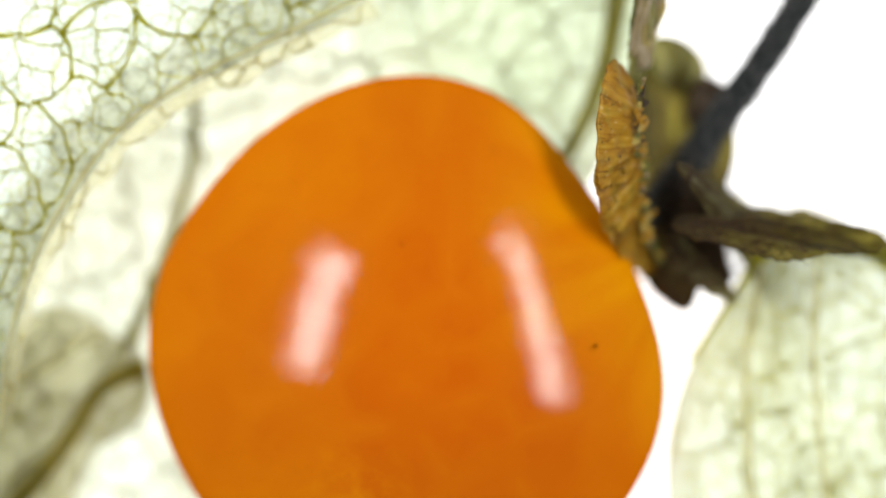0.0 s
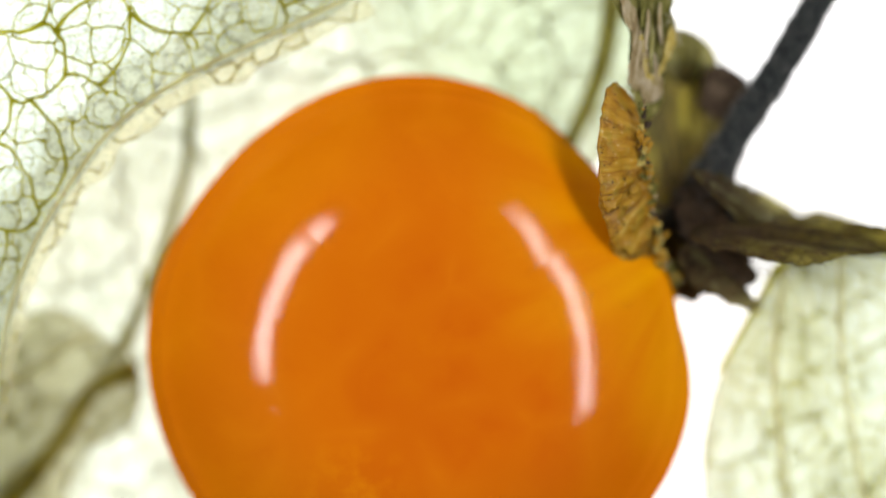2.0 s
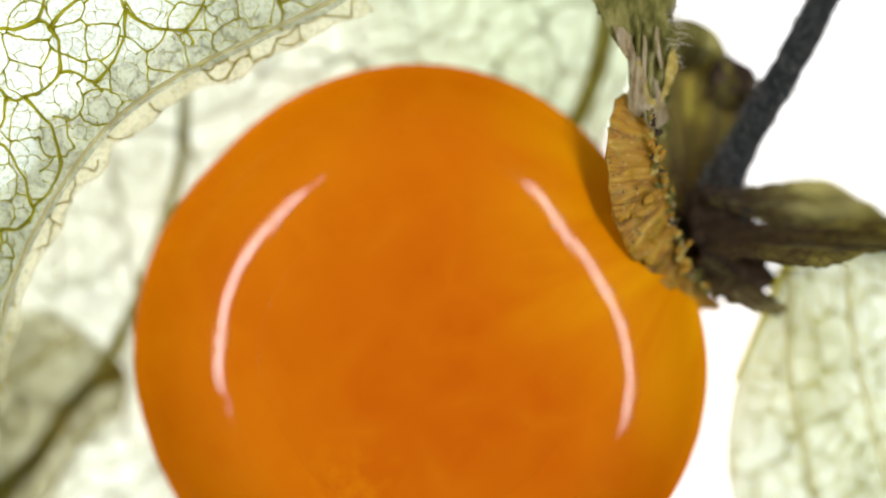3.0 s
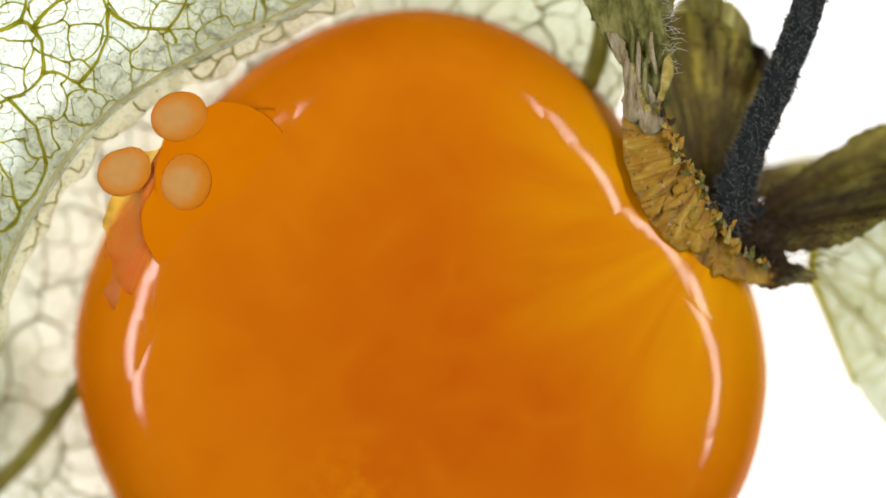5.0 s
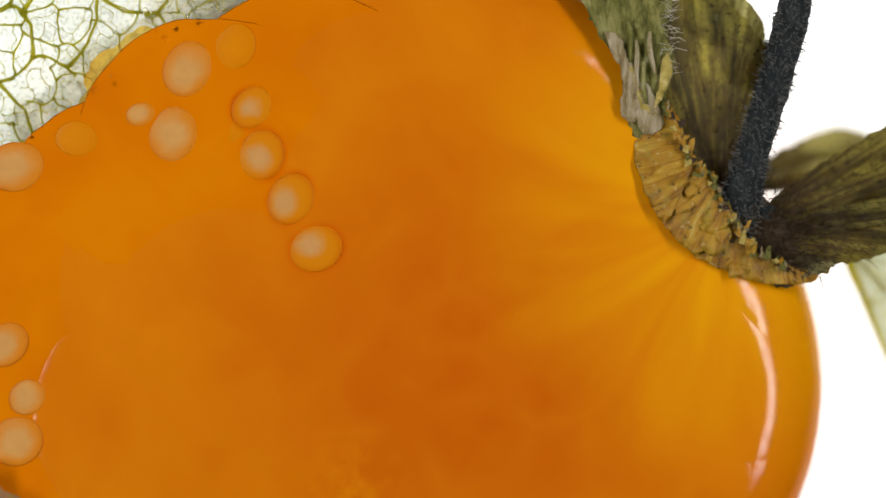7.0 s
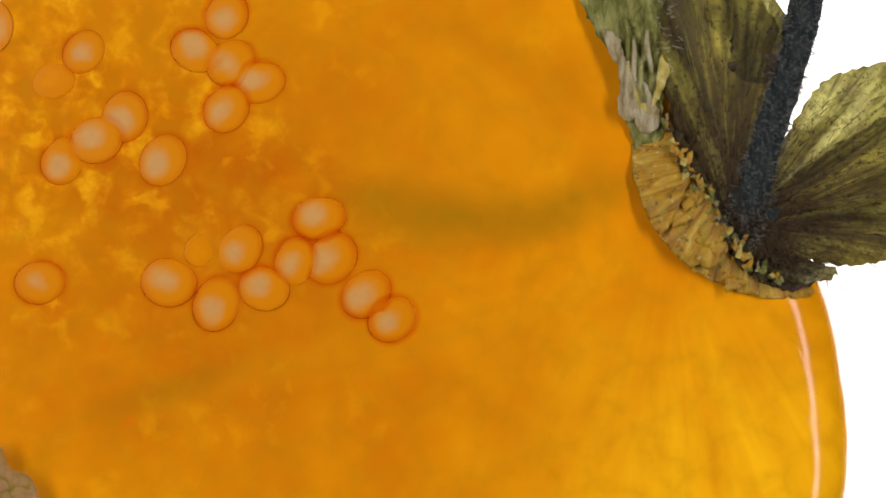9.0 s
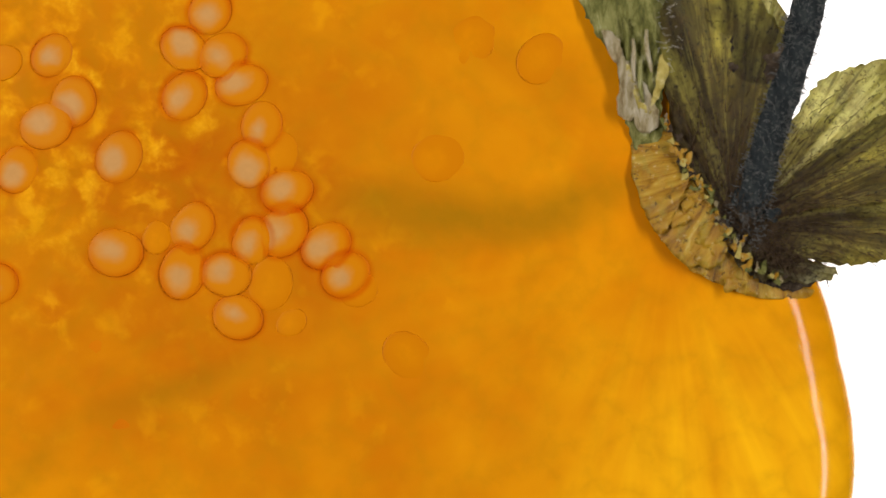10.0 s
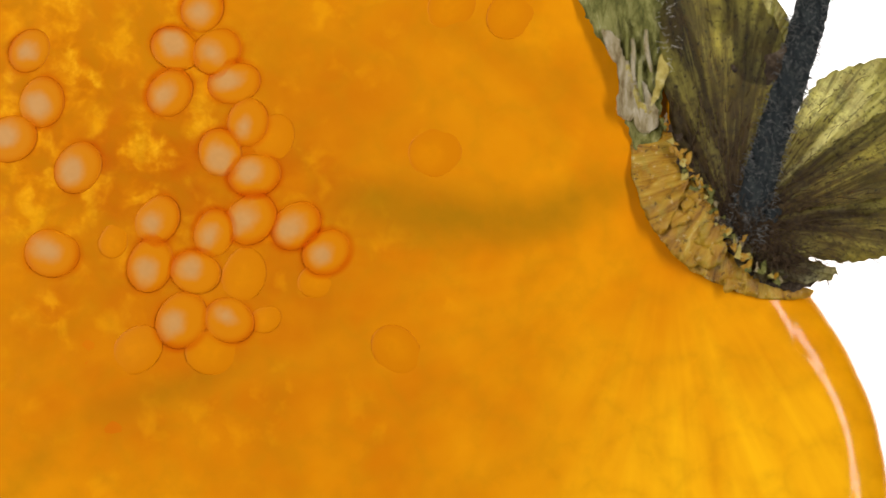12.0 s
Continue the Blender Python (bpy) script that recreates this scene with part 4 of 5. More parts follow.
    # dark disc laid on the felt for the shade in a small pit
    pit = blob(smooth_table([(a, 13 + 5 * math.sin(a * 0.05)) for a in range(0, 360, 30)]), [(0.5, 0, 0), (0.9, 0, -1), (1.0, 0, -5)], 20)
    ob = part("pit", pit, STEM, root)
    MOVES.append((ob, [(t, m @ Matrix.Translation(at(1352, 372, 0) - at(1300, 400, 0) + Vector((0, 0, 10 * PX)))) for t, m in MOVES[-1][1]]))
    # upper sepal behind the torn edge, its tip curled over
    UPPER = [(1300, 410), (1215, 350), (1180, 220), (1160, 60), (1185, -30), (1280, -42), (1345, 10), (1378, 90), (1360, 200), (1330, 330)]
    petal(UPPER, (1290, 390), 56,
          bowl(1290, 390, 66, 0.05, 14, 6), FAN, "sepal", root,
          [(0, 1205, 530, 205, -10, 0, -4), (1.5, 1218, 520, 185, -8, 0, -4), (2.5, 1225, 510, 165, -6, 0, -4), (3.2, 1240, 495, 145, -4, 0, -2), (4.8, 1262, 460, 90, 0, 0, 0), (5.5, 1270, 444, 70, 0, 0, 0), (7.2, 1280, 430, 30, 0, 0, 0), (8.8, 1300, 398, -18, 0, 0, 0), (12, 1300, 398, -18, 0, 0, 0)], ragged=5)
    fuzz(UPPER, (1290, 390), 56, bowl(1290, 390, 66, 0.05, 14, 6),
         [(0, 1205, 530, 205, -10, 0, -4), (1.5, 1218, 520, 185, -8, 0, -4), (2.5, 1225, 510, 165, -6, 0, -4), (3.2, 1240, 495, 145, -4, 0, -2), (4.8, 1262, 460, 90, 0, 0, 0), (5.5, 1270, 444, 70, 0, 0, 0), (7.2, 1280, 430, 30, 0, 0, 0), (8.8, 1300, 398, -18, 0, 0, 0), (12, 1300, 398, -18, 0, 0, 0)], 900, 26)
    petal([(1228, 40), (1240, -8), (1290, -22), (1345, 0), (1374, 50), (1362, 92), (1320, 84), (1270, 74)], (1300, 160), 34,
          lambda u, v: 42 + 0.0052 * (u - 1300) ** 2 + 0.010 * (v - 36) ** 2 + wobble(u, v, 30, 4), FAN_TIP, "sepal_tip", root,
          [(0, 1190, 242, 235, 0, 30, -12), (1.5, 1204, 232, 205, 0, 26, -10), (2.5, 1212, 220, 175, 0, 18, -8), (3.2, 1222, 204, 150, 0, 10, -4), (4.8, 1256, 172, 84, 0, 0, 0), (5.5, 1262, 166, 58, 0, 0, 0), (7.2, 1284, 164, 14, 0, 0, 0), (8.8, 1318, 154, -30, 0, 0, 0), (12, 1322, 154, -30, 0, 0, 0)], ragged=3, step=9)
    # brown felt tuft beside the stem
    petal([(1300, 60), (1345, 50), (1385, 80), (1372, 140), (1330, 150), (1295, 125)], (1340, 100), 30, bowl(1340, 100, 40, -0.1, 9, 4), FELT, "felt", root,
          [(0, 1262, 190, 215, 0, 0, -10), (2.5, 1290, 160, 160, 0, 0, -6), (4.8, 1320, 120, 130, 0, 0, 0), (5.5, 1325, 112, 110, 0, 0, 0), (7.2, 1330, 108, 60, 0, 0, 0), (8.8, 1340, 96, -36, 0, 0, 0), (12, 1344, 98, -36, 0, 0, 0)], ragged=9)
    # right-hand sepals fanning from the root
    fanrows = [(0, 1190, 384, 100), (1.5, 1210, 398, 98), (2.5, 1234, 414, 96), (3.2, 1256, 426, 94), (4.8, 1284, 428, 80, -20, 0, -16),
               (5.5, 1292, 424, 66, -12, 0, -14), (7.2, 1304, 416, 30, -4, 0, -9), (8.8, 1314, 404, -14, 0, 0, -2), (12, 1316, 404, -14, 0, 0, 0)]

    def shifted(lift, early, held=0):
        """A sepal's way: folded back at first, by its own turns, then laid flat by the press."""
        out = []
        for n, row in enumerate(fanrows):
            t, u, v, d = row[:4]
            rx, ry, rz = (early[0], early[1], early[2] - (10, 8, 4, 0)[n]) if n < 4 else row[4:]
            out.append((t, u, v, d + lift, rx, ry, rz + (held * (0.35 if t > 7 else 1) if 4 < t < 8 else 0)))
        return out
    palerows = [(0, 1202, 288, 62, -55, 0, -76), (1.5, 1222, 300, 64, -54, 0, -68), (2.5, 1240, 316, 66, -50, 0, -58), (3.2, 1256, 360, 72, -40, 0, -42), (4.8, 1256, 334, 112, -46, 0, -38), (5.5, 1264, 326, 100, -44, 0, -35), (7.2, 1284, 334, 60, -34, 0, -28), *shifted(4, (0, 0, 0))[7:]]
    petal([(1300, 400), (1340, 300), (1400, 190), (1440, 140), (1500, 118), (1590, 105), (1640, 150), (1600, 210), (1500, 260), (1400, 340)], (1300, 404), 70,
          bowl(1300, 404, 76, 0.04, 16, 5), FAN_PALE, "sepal", root, palerows, ragged=6)
    fuzz([(1300, 400), (1340, 300), (1400, 190), (1440, 140), (1500, 118), (1590, 105), (1640, 150), (1600, 210), (1500, 260), (1400, 340)], (1300, 404), 70, bowl(1300, 404, 76, 0.04, 16, 5),
         palerows, 420, 26)
    petal([(1300, 405), (1390, 310), (1490, 235), (1580, 185), (1680, 200), (1720, 280), (1620, 350), (1480, 390), (1380, 410)], (1300, 404), 66,
          bowl(1300, 404, 72, 0.05, 20, 6, 1.0), FAN, "sepal", root, shifted(0, (-64, 0, -8), 15), ragged=6)
    fuzz([(1300, 405), (1390, 310), (1490, 235), (1580, 185), (1680, 200), (1720, 280), (1620, 350), (1480, 390), (1380, 410)], (1300, 404), 66, bowl(1300, 404, 72, 0.05, 20, 6, 1.0),
         shifted(0, (-64, 0, -8), 15), 600, 28)
    petal([(1300, 410), (1400, 375), (1500, 360), (1600, 350), (1690, 380), (1640, 420), (1560, 450), (1480, 462), (1400, 452), (1340, 440)], (1300, 404), 62,
          bowl(1300, 404, 68, 0.05, 18, 5, 2.0), FAN, "sepal", root, shifted(-6, (-46, 0, 0), 30), ragged=7)
    fuzz([(1300, 410), (1400, 375), (1500, 360), (1600, 350), (1690, 380), (1640, 420), (1560, 450), (1480, 462), (1400, 452), (1340, 440)], (1300, 404), 62, bowl(1300, 404, 68, 0.05, 18, 5, 2.0),
         shifted(-6, (-46, 0, 0), 30), 600, 30)
    petal([(1310, 430), (1390, 450), (1440, 462), (1478, 478), (1450, 496), (1400, 500), (1340, 490), (1300, 460)], (1330, 460), 48,
          bowl(1330, 460, 54, 0.05, 9, 3), FAN_PALE, "sepal", root,
          [(0, 1205, 448, 150, 0, 20, -30), (1.5, 1222, 462, 130, 0, 15, -26), (2.5, 1242, 478, 110, 0, 8, -22), (3.2, 1270, 490, 96, 0, 4, -16), (4.8, 1300, 462, 60, 0, 0, -6), (5.5, 1312, 452, 44, 0, 0, -2), (7.2, 1330, 450, 10, 0, 0, 0), (8.8, 1334, 462, -22, 0, 0, 0), (12, 1334, 462, -22, 0, 0, 0)], ragged=9)

    def hump(cu, cv, d, k):
        return lambda u, v: d + k * ((u - cu) ** 2 + (v - cv) ** 2) + wobble(u, v, 30, 5) + wobble(u, v, 9, 2.2)
    # the torn scales along the berry: one crescent in three overlapping pieces
    hub = (1205, 385)
    arc = [(0, 1090, 316, 50, 0, 44, -19), (1.5, 1098, 340, 44, 0, 40, -17), (2.5, 1110, 370, 38, 0, 33, -15), (3.2, 1134, 374, 32, 0, 22, -13), (4.8, 1178, 362, 14, 0, 8, -2), (5.5, 1192, 358, -6, 0, 4, 1),
           (6.5, 1200, 362, -12, 0, 2, 1), (7.2, 1206, 366, -20, 0, 0, 1), (8.8, 1200, 387, -22, 0, 0, 0), (12, 1198, 388, -22, 0, 0, 0)]

    def crescent(u, v):
        return -4 + 0.0007 * ((u - 1205) ** 2 + (v - 385) ** 2) + wobble(u, v, 34, 6) + wobble(u, v, 9, 2.4)
    for k, outline in enumerate(([(1126, 296), (1126, 222), (1146, 188), (1192, 212), (1215, 268), (1226, 312), (1192, 392), (1172, 412), (1144, 366)],
                                 [(1158, 388), (1180, 350), (1222, 302), (1262, 342), (1280, 388), (1252, 456), (1226, 470), (1186, 434)],
                                 [(1216, 463), (1240, 422), (1283, 378), (1312, 422), (1335, 466), (1390, 490), (1446, 512), (1420, 526), (1352, 524), (1288, 504)])):
        petal(outline, hub, -4, lambda u, v, k=k: crescent(u, v) - 0.11 * ((u - (1165, 1210, 1300)[k]) * 0.6 + (v - (310, 395, 470)[k]) * 0.8), SCALE_M, "scale", root, arc, ragged=4, step=9)
    # yellow splinters and flakes along the torn edge
    tear = [(1186, 205), (1214, 268), (1232, 306), (1262, 342), (1286, 388), (1312, 424), (1338, 466), (1400, 498)]
    for k in range(84):
        s = (k + rnd.uniform(0, 0.9)) / 84 * 6.99
        (u, v), (u2, v2) = tear[int(s)], tear[int(s) + 1]
        f = s - int(s)
        u, v = u + (u2 - u) * f + rnd.uniform(-14, 7), v + (v2 - v) * f + rnd.uniform(-8, 11)
        long, wide = rnd.choice((4, 5, 7, 9, 12, 17)) * rnd.uniform(0.8, 1.2), rnd.uniform(5, 14)
        bm = bmesh.new()
        low, high = [], []
        for b, (x, y) in enumerate(((-0.5, -0.5), (-0.1, -0.62), (0.45, -0.35), (1.0, rnd.uniform(-0.2, 0.2)), (0.5, 0.4), (0.1, 0.25), (-0.4, 0.55))):
            x, y = x * long + rnd.uniform(-2, 2), y * wide + rnd.uniform(-1.5, 1.5)
            high.append(bm.verts.new((x * PX, y * PX, (2 + 0.12 * max(x, 0) + rnd.uniform(-1, 1)) * PX)))
            low.append(bm.verts.new((x * PX, y * PX, -3 * PX)))
        bm.faces.new(high)
        bm.faces.new(low[::-1])
        for b in range(7):
            bm.faces.new((low[b], low[(b + 1) % 7], high[(b + 1) % 7], high[b]))
        ob = part("crumb", bm, rnd.choice((CRUMB, CRUMB, FLAKE, SCALE_M, SCALE_M, SHRED, SHRED, FELT)), root, smooth=False)
        off = at(u, v, -9) - at(hub[0], hub[1], -4)
        spin = rnd.uniform(-15, 95)
        tip = rnd.uniform(-25, 10)
        MOVES.append((ob, [(t, Matrix.Translation(at(a, b, d)) @ pose(0, 0, 0, rx, ry, rz) @ Matrix.Translation(off) @ pose(0, 0, 0, 0, tip, spin)) for t, a, b, d, rx, ry, rz in arc]))
    # thin chips lying on the scales
    for k in range(7):
        s = rnd.uniform(0.2, 6.4)
        (u, v), (u2, v2) = tear[int(s)], tear[int(s) + 1]
        f = s - int(s)
        inn = rnd.uniform(18, 70)
        u, v = u + (u2 - u) * f - inn * 0.8, v + (v2 - v) * f + inn * 0.6
        r = rnd.uniform(10, 24)
        outline = [(u + r * rnd.uniform(0.5, 1.2) * math.cos(a) * 1.4, v + r * rnd.uniform(0.5, 1.2) * math.sin(a)) for a in (0, 1.05, 2.1, 3.14, 4.2, 5.2)]
        petal(outline, hub, -4, lambda u, v: crescent(u, v) - 0.11 * ((u - 1210) * 0.3 + (v - 395) * 0.3) - 6, SCALE_M, "chip", root, arc, thick=3, ragged=4, step=9)
    # shredded green tissue above them
    shredrows = [(0, 1136, -30, 80, 0, 50, -6), (1.5, 1132, -8, 62, 0, 35, -5), (2.5, 1128, 66, 46, 0, 14, -2), (3.2, 1124, 76, 36, 0, 8, 0), (4.8, 1116, 86, 14, 0, 0, 0), (7.2, 1112, 85, -14, 0, 0, 0), (8.8, 1108, 83, -22, 0, 0, 0), (12, 1106, 82, -22, 0, 0, 0)]
    for outline in ([(1010, -70), (1120, -70), (1140, 0), (1125, 70), (1110, 110), (1085, 95), (1060, 60), (1040, 20)],
                    [(1100, -70), (1195, -70), (1180, 40), (1165, 110), (1135, 100), (1120, 40)],
                    [(1098, 90), (1120, 60), (1148, 90), (1166, 160), (1172, 240), (1130, 262), (1108, 200), (1100, 150)],
                    [(1150, 110), (1170, 60), (1190, 95), (1180, 150), (1160, 195), (1145, 170)]):
        petal(outline, (1110, 80), -2, hump(1120, 80, -2, 0.0006), SHRED, "shred", root, shredrows, ragged=7, step=9)
    # white flaky skin and a yellow splinter on the tear
    for outline, mat, name in (([(1096, 110), (1108, 96), (1119, 120), (1124, 160), (1130, 198), (1114, 212), (1095, 194), (1100, 150)], FLAKE, "flake"),
                               ([(1122, 150), (1140, 140), (1158, 170), (1172, 214), (1150, 232), (1128, 220)], FLAKE, "flake"),
                               ([(1174, 98), (1183, 96), (1187, 124), (1168, 172), (1152, 200), (1158, 168)], CRUMB, "splinter"),
                               ([(1112, 120), (1122, 118), (1140, 170), (1148, 196), (1136, 194)], CRUMB, "splinter"),
                               ([(1068, 52), (1092, 60), (1106, 92), (1112, 112), (1086, 100)], FLAKE, "flake")):
        petal(outline, (1110, 80), -2, lambda u, v: hump(1120, 80, -2, 0.0006)(u, v) - 9, mat, name, root, shredrows, thick=4, ragged=4, step=8)
    # pale fibres and fine hairs on the tear
    for k in range(4):
        bm = bmesh.new()
        u, v = 1108 + k * 13, 30 + (k * 37) % 90
        pts = [at(u + 2.5 * math.sin(j * 0.9 + k) + j * 1.5, v + j * 15, -12 - 2 * math.sin(j)) - at(1110, 80, -2) for j in range(6)]
        tube(bm, pts, [(2 + 2.4 * math.sin(math.pi * (j + 0.5) / 6)) * PX for j in range(6)], 6)
        ob = part("fibre", bm, (SHRED, FLAKE)[k % 2], root)
        MOVES.append((ob, [(t, Matrix.Translation(at(a, b, d)) @ pose(0, 0, 0, rx, ry, rz)) for t, a, b, d, rx, ry, rz in shredrows]))
    bm = bmesh.new()
    spots = [(at(1172 + rnd.uniform(-8, 16), rnd.uniform(-20, 130), -4) - at(1110, 80, -2), (1, 0, 0.3)) for _ in range(50)]
    hairs(bm, spots, rnd, 26)
    ob = tagged(part("hair", bm, FIBRE, root, "fine white hairs"), kind="stuff")
    MOVES.append((ob, [(t, Matrix.Translation(at(a, b, d)) @ pose(0, 0, 0, rx, ry, rz)) for t, a, b, d, rx, ry, rz in shredrows]))


calyx()


# ---- seeds ----


def seed_material(name, core, coat, inner, outer, ring, shift, clear):
    """A pale germ in a coat of clear pulp, with a dark skin line along the edge."""
    a = Mat(name)
    tc = a.n("TexCoord")
    rnd = a.n("ObjectInfo").outputs["Random"]

    def radius(dx, dy):
        mp = a.n("Mapping")
        mp.inputs["Scale"].default_value = (1 / (46 * PX), 1 / (40 * PX), 0)
        mp.inputs["Location"].default_value = (dx, dy, 0)
        a.l(tc.outputs["Object"], mp.inputs["Vector"])
        ln = a.n("VectorMath")
        ln.operation = "LENGTH"
        a.l(mp.outputs[0], ln.inputs[0])
        return ln.outputs["Value"]
    w = a.coords()
    off = a.n("VectorMath")
    off.operation = "ADD"
    a.l(w, off.inputs[0])
    a.l(times(a, rnd, 40.0), off.inputs[1])
    wob = a.noise(off.outputs[0], 0.8, 3)
    r = a.n("Math")
    r.operation = "MULTIPLY_ADD"
    a.l(wob, r.inputs[0])
    r.inputs[1].default_value = 1.1
    a.l(radius(shift, -shift * 0.6), r.inputs[2])
    pale = a.n("MapRange")
    pale.interpolation_type = "SMOOTHSTEP"
    for k, x in enumerate((inner + 0.55, outer + 0.55, 1.0, 0.0)):
        pale.inputs[1 + k].default_value = x
    a.l(r.outputs[0], pale.inputs[0])
    pale = pale.outputs[0]
    c = a.mix(pale, coat, a.mix(a.grey(a.noise(off.outputs[0], 2.6, 4), 0.35, 0.68, 0.0, 0.5), core, tuple(0.84 * x for x in core)))
    rim = radius(0, 0)
    skin = times(a, a.grey(rim, 0.80, 1.0, 0.0, 1.0), a.grey(a.noise(off.outputs[0], 0.30, 1), 0.40, 0.62, 0.05, ring))
    c = a.mix(skin, c, (0.42, 0.085, 0.001))
    a.col(c)
    a.p.inputs["Roughness"].default_value = 0.35
    a.p.inputs["Specular IOR Level"].default_value = 0.04
    a.bump(a.noise(w, 7, 3), 0.12, 0.00003)
    see, gauze = a.n("BsdfTransparent"), a.n("MixShader")
    see.inputs[0].default_value = (0.95, 0.84, 0.6, 1)
    solid = a.n("Math")
    solid.operation = "MAXIMUM"
    a.l(pale, solid.inputs[0])
    a.l(skin, solid.inputs[1])
    a.l(a.grey(solid.outputs[0], 0.0, 1.0, clear, 0.0), gauze.inputs[0])
    a.l(a.p.outputs[0], gauze.inputs[1])
    a.l(see.outputs[0], gauze.inputs[2])
    a.l(gauze.outputs[0], a.out.inputs[0])
    return a.m


SEED = seed_material("seed_pale", (0.56, 0.285, 0.080), (0.60, 0.20, 0.012), 0.34, 1.0, 0.5, 0.08, 0.05)
SEED_MID = seed_material("seed_amber", (0.53, 0.27, 0.085), (0.60, 0.20, 0.003), 0.18, 0.78, 0.45, 0.16, 0.05)
SEED_COATED = seed_material("seed_coated", (0.54, 0.27, 0.08), (0.61, 0.20, 0.002), 0.12, 0.74, 0.45, 0.20, 0.05)
SEED_SUNK = seed_material("seed_in_pulp", (0.63, 0.21, 0.001), (0.60, 0.19, 0.001), 0.1, 0.9, 0.2, 0.1, 0.05)


def shade_ring_material():
    """A clear orange film added round a seed; its tint paints shade along the edge."""
    a = Mat("seed_shade_ring")
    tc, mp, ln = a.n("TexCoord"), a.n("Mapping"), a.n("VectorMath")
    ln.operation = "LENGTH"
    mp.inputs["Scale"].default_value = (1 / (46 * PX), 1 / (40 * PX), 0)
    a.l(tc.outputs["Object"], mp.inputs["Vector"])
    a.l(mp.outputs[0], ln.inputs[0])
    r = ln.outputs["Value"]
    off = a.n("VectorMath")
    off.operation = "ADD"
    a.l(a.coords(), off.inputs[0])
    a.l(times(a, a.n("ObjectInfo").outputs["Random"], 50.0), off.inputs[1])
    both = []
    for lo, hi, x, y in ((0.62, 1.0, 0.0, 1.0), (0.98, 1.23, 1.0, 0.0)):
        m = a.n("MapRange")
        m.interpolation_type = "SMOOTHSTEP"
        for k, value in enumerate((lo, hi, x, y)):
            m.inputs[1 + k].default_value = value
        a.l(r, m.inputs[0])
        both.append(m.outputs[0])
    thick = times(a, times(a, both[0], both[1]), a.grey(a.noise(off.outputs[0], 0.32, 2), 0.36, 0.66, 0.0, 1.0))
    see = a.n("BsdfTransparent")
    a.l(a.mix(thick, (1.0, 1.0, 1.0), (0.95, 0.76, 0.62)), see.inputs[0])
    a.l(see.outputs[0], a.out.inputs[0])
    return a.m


SHADE_RING = shade_ring_material()


def seed_body(kidney):
    """A flat rounded seed with a thin raised coat round its edge and a shallow notch."""
    bm = bmesh.new()
    rings, around = [], 28
    for j in range(1, 10):
        a = math.pi * j / 10
        ring = []
        for k in range(around):
            b = 2 * math.pi * k / around
            r = math.sin(a) ** 0.36 * (1 - kidney * math.exp(-((b - 1.2) / 0.45) ** 2))
            ring.append(bm.verts.new((46 * PX * r * math.cos(b), 40 * PX * r * math.sin(b), 3.2 * PX * math.cos(a))))
        rings.append(ring)
    for p, q in zip(rings, rings[1:]):
        for k in range(around):
            bm.faces.new((p[k], q[k], q[(k + 1) % around], p[(k + 1) % around]))
    bm.faces.new(rings[0])
    bm.faces.new(rings[-1][::-1])
    return bm


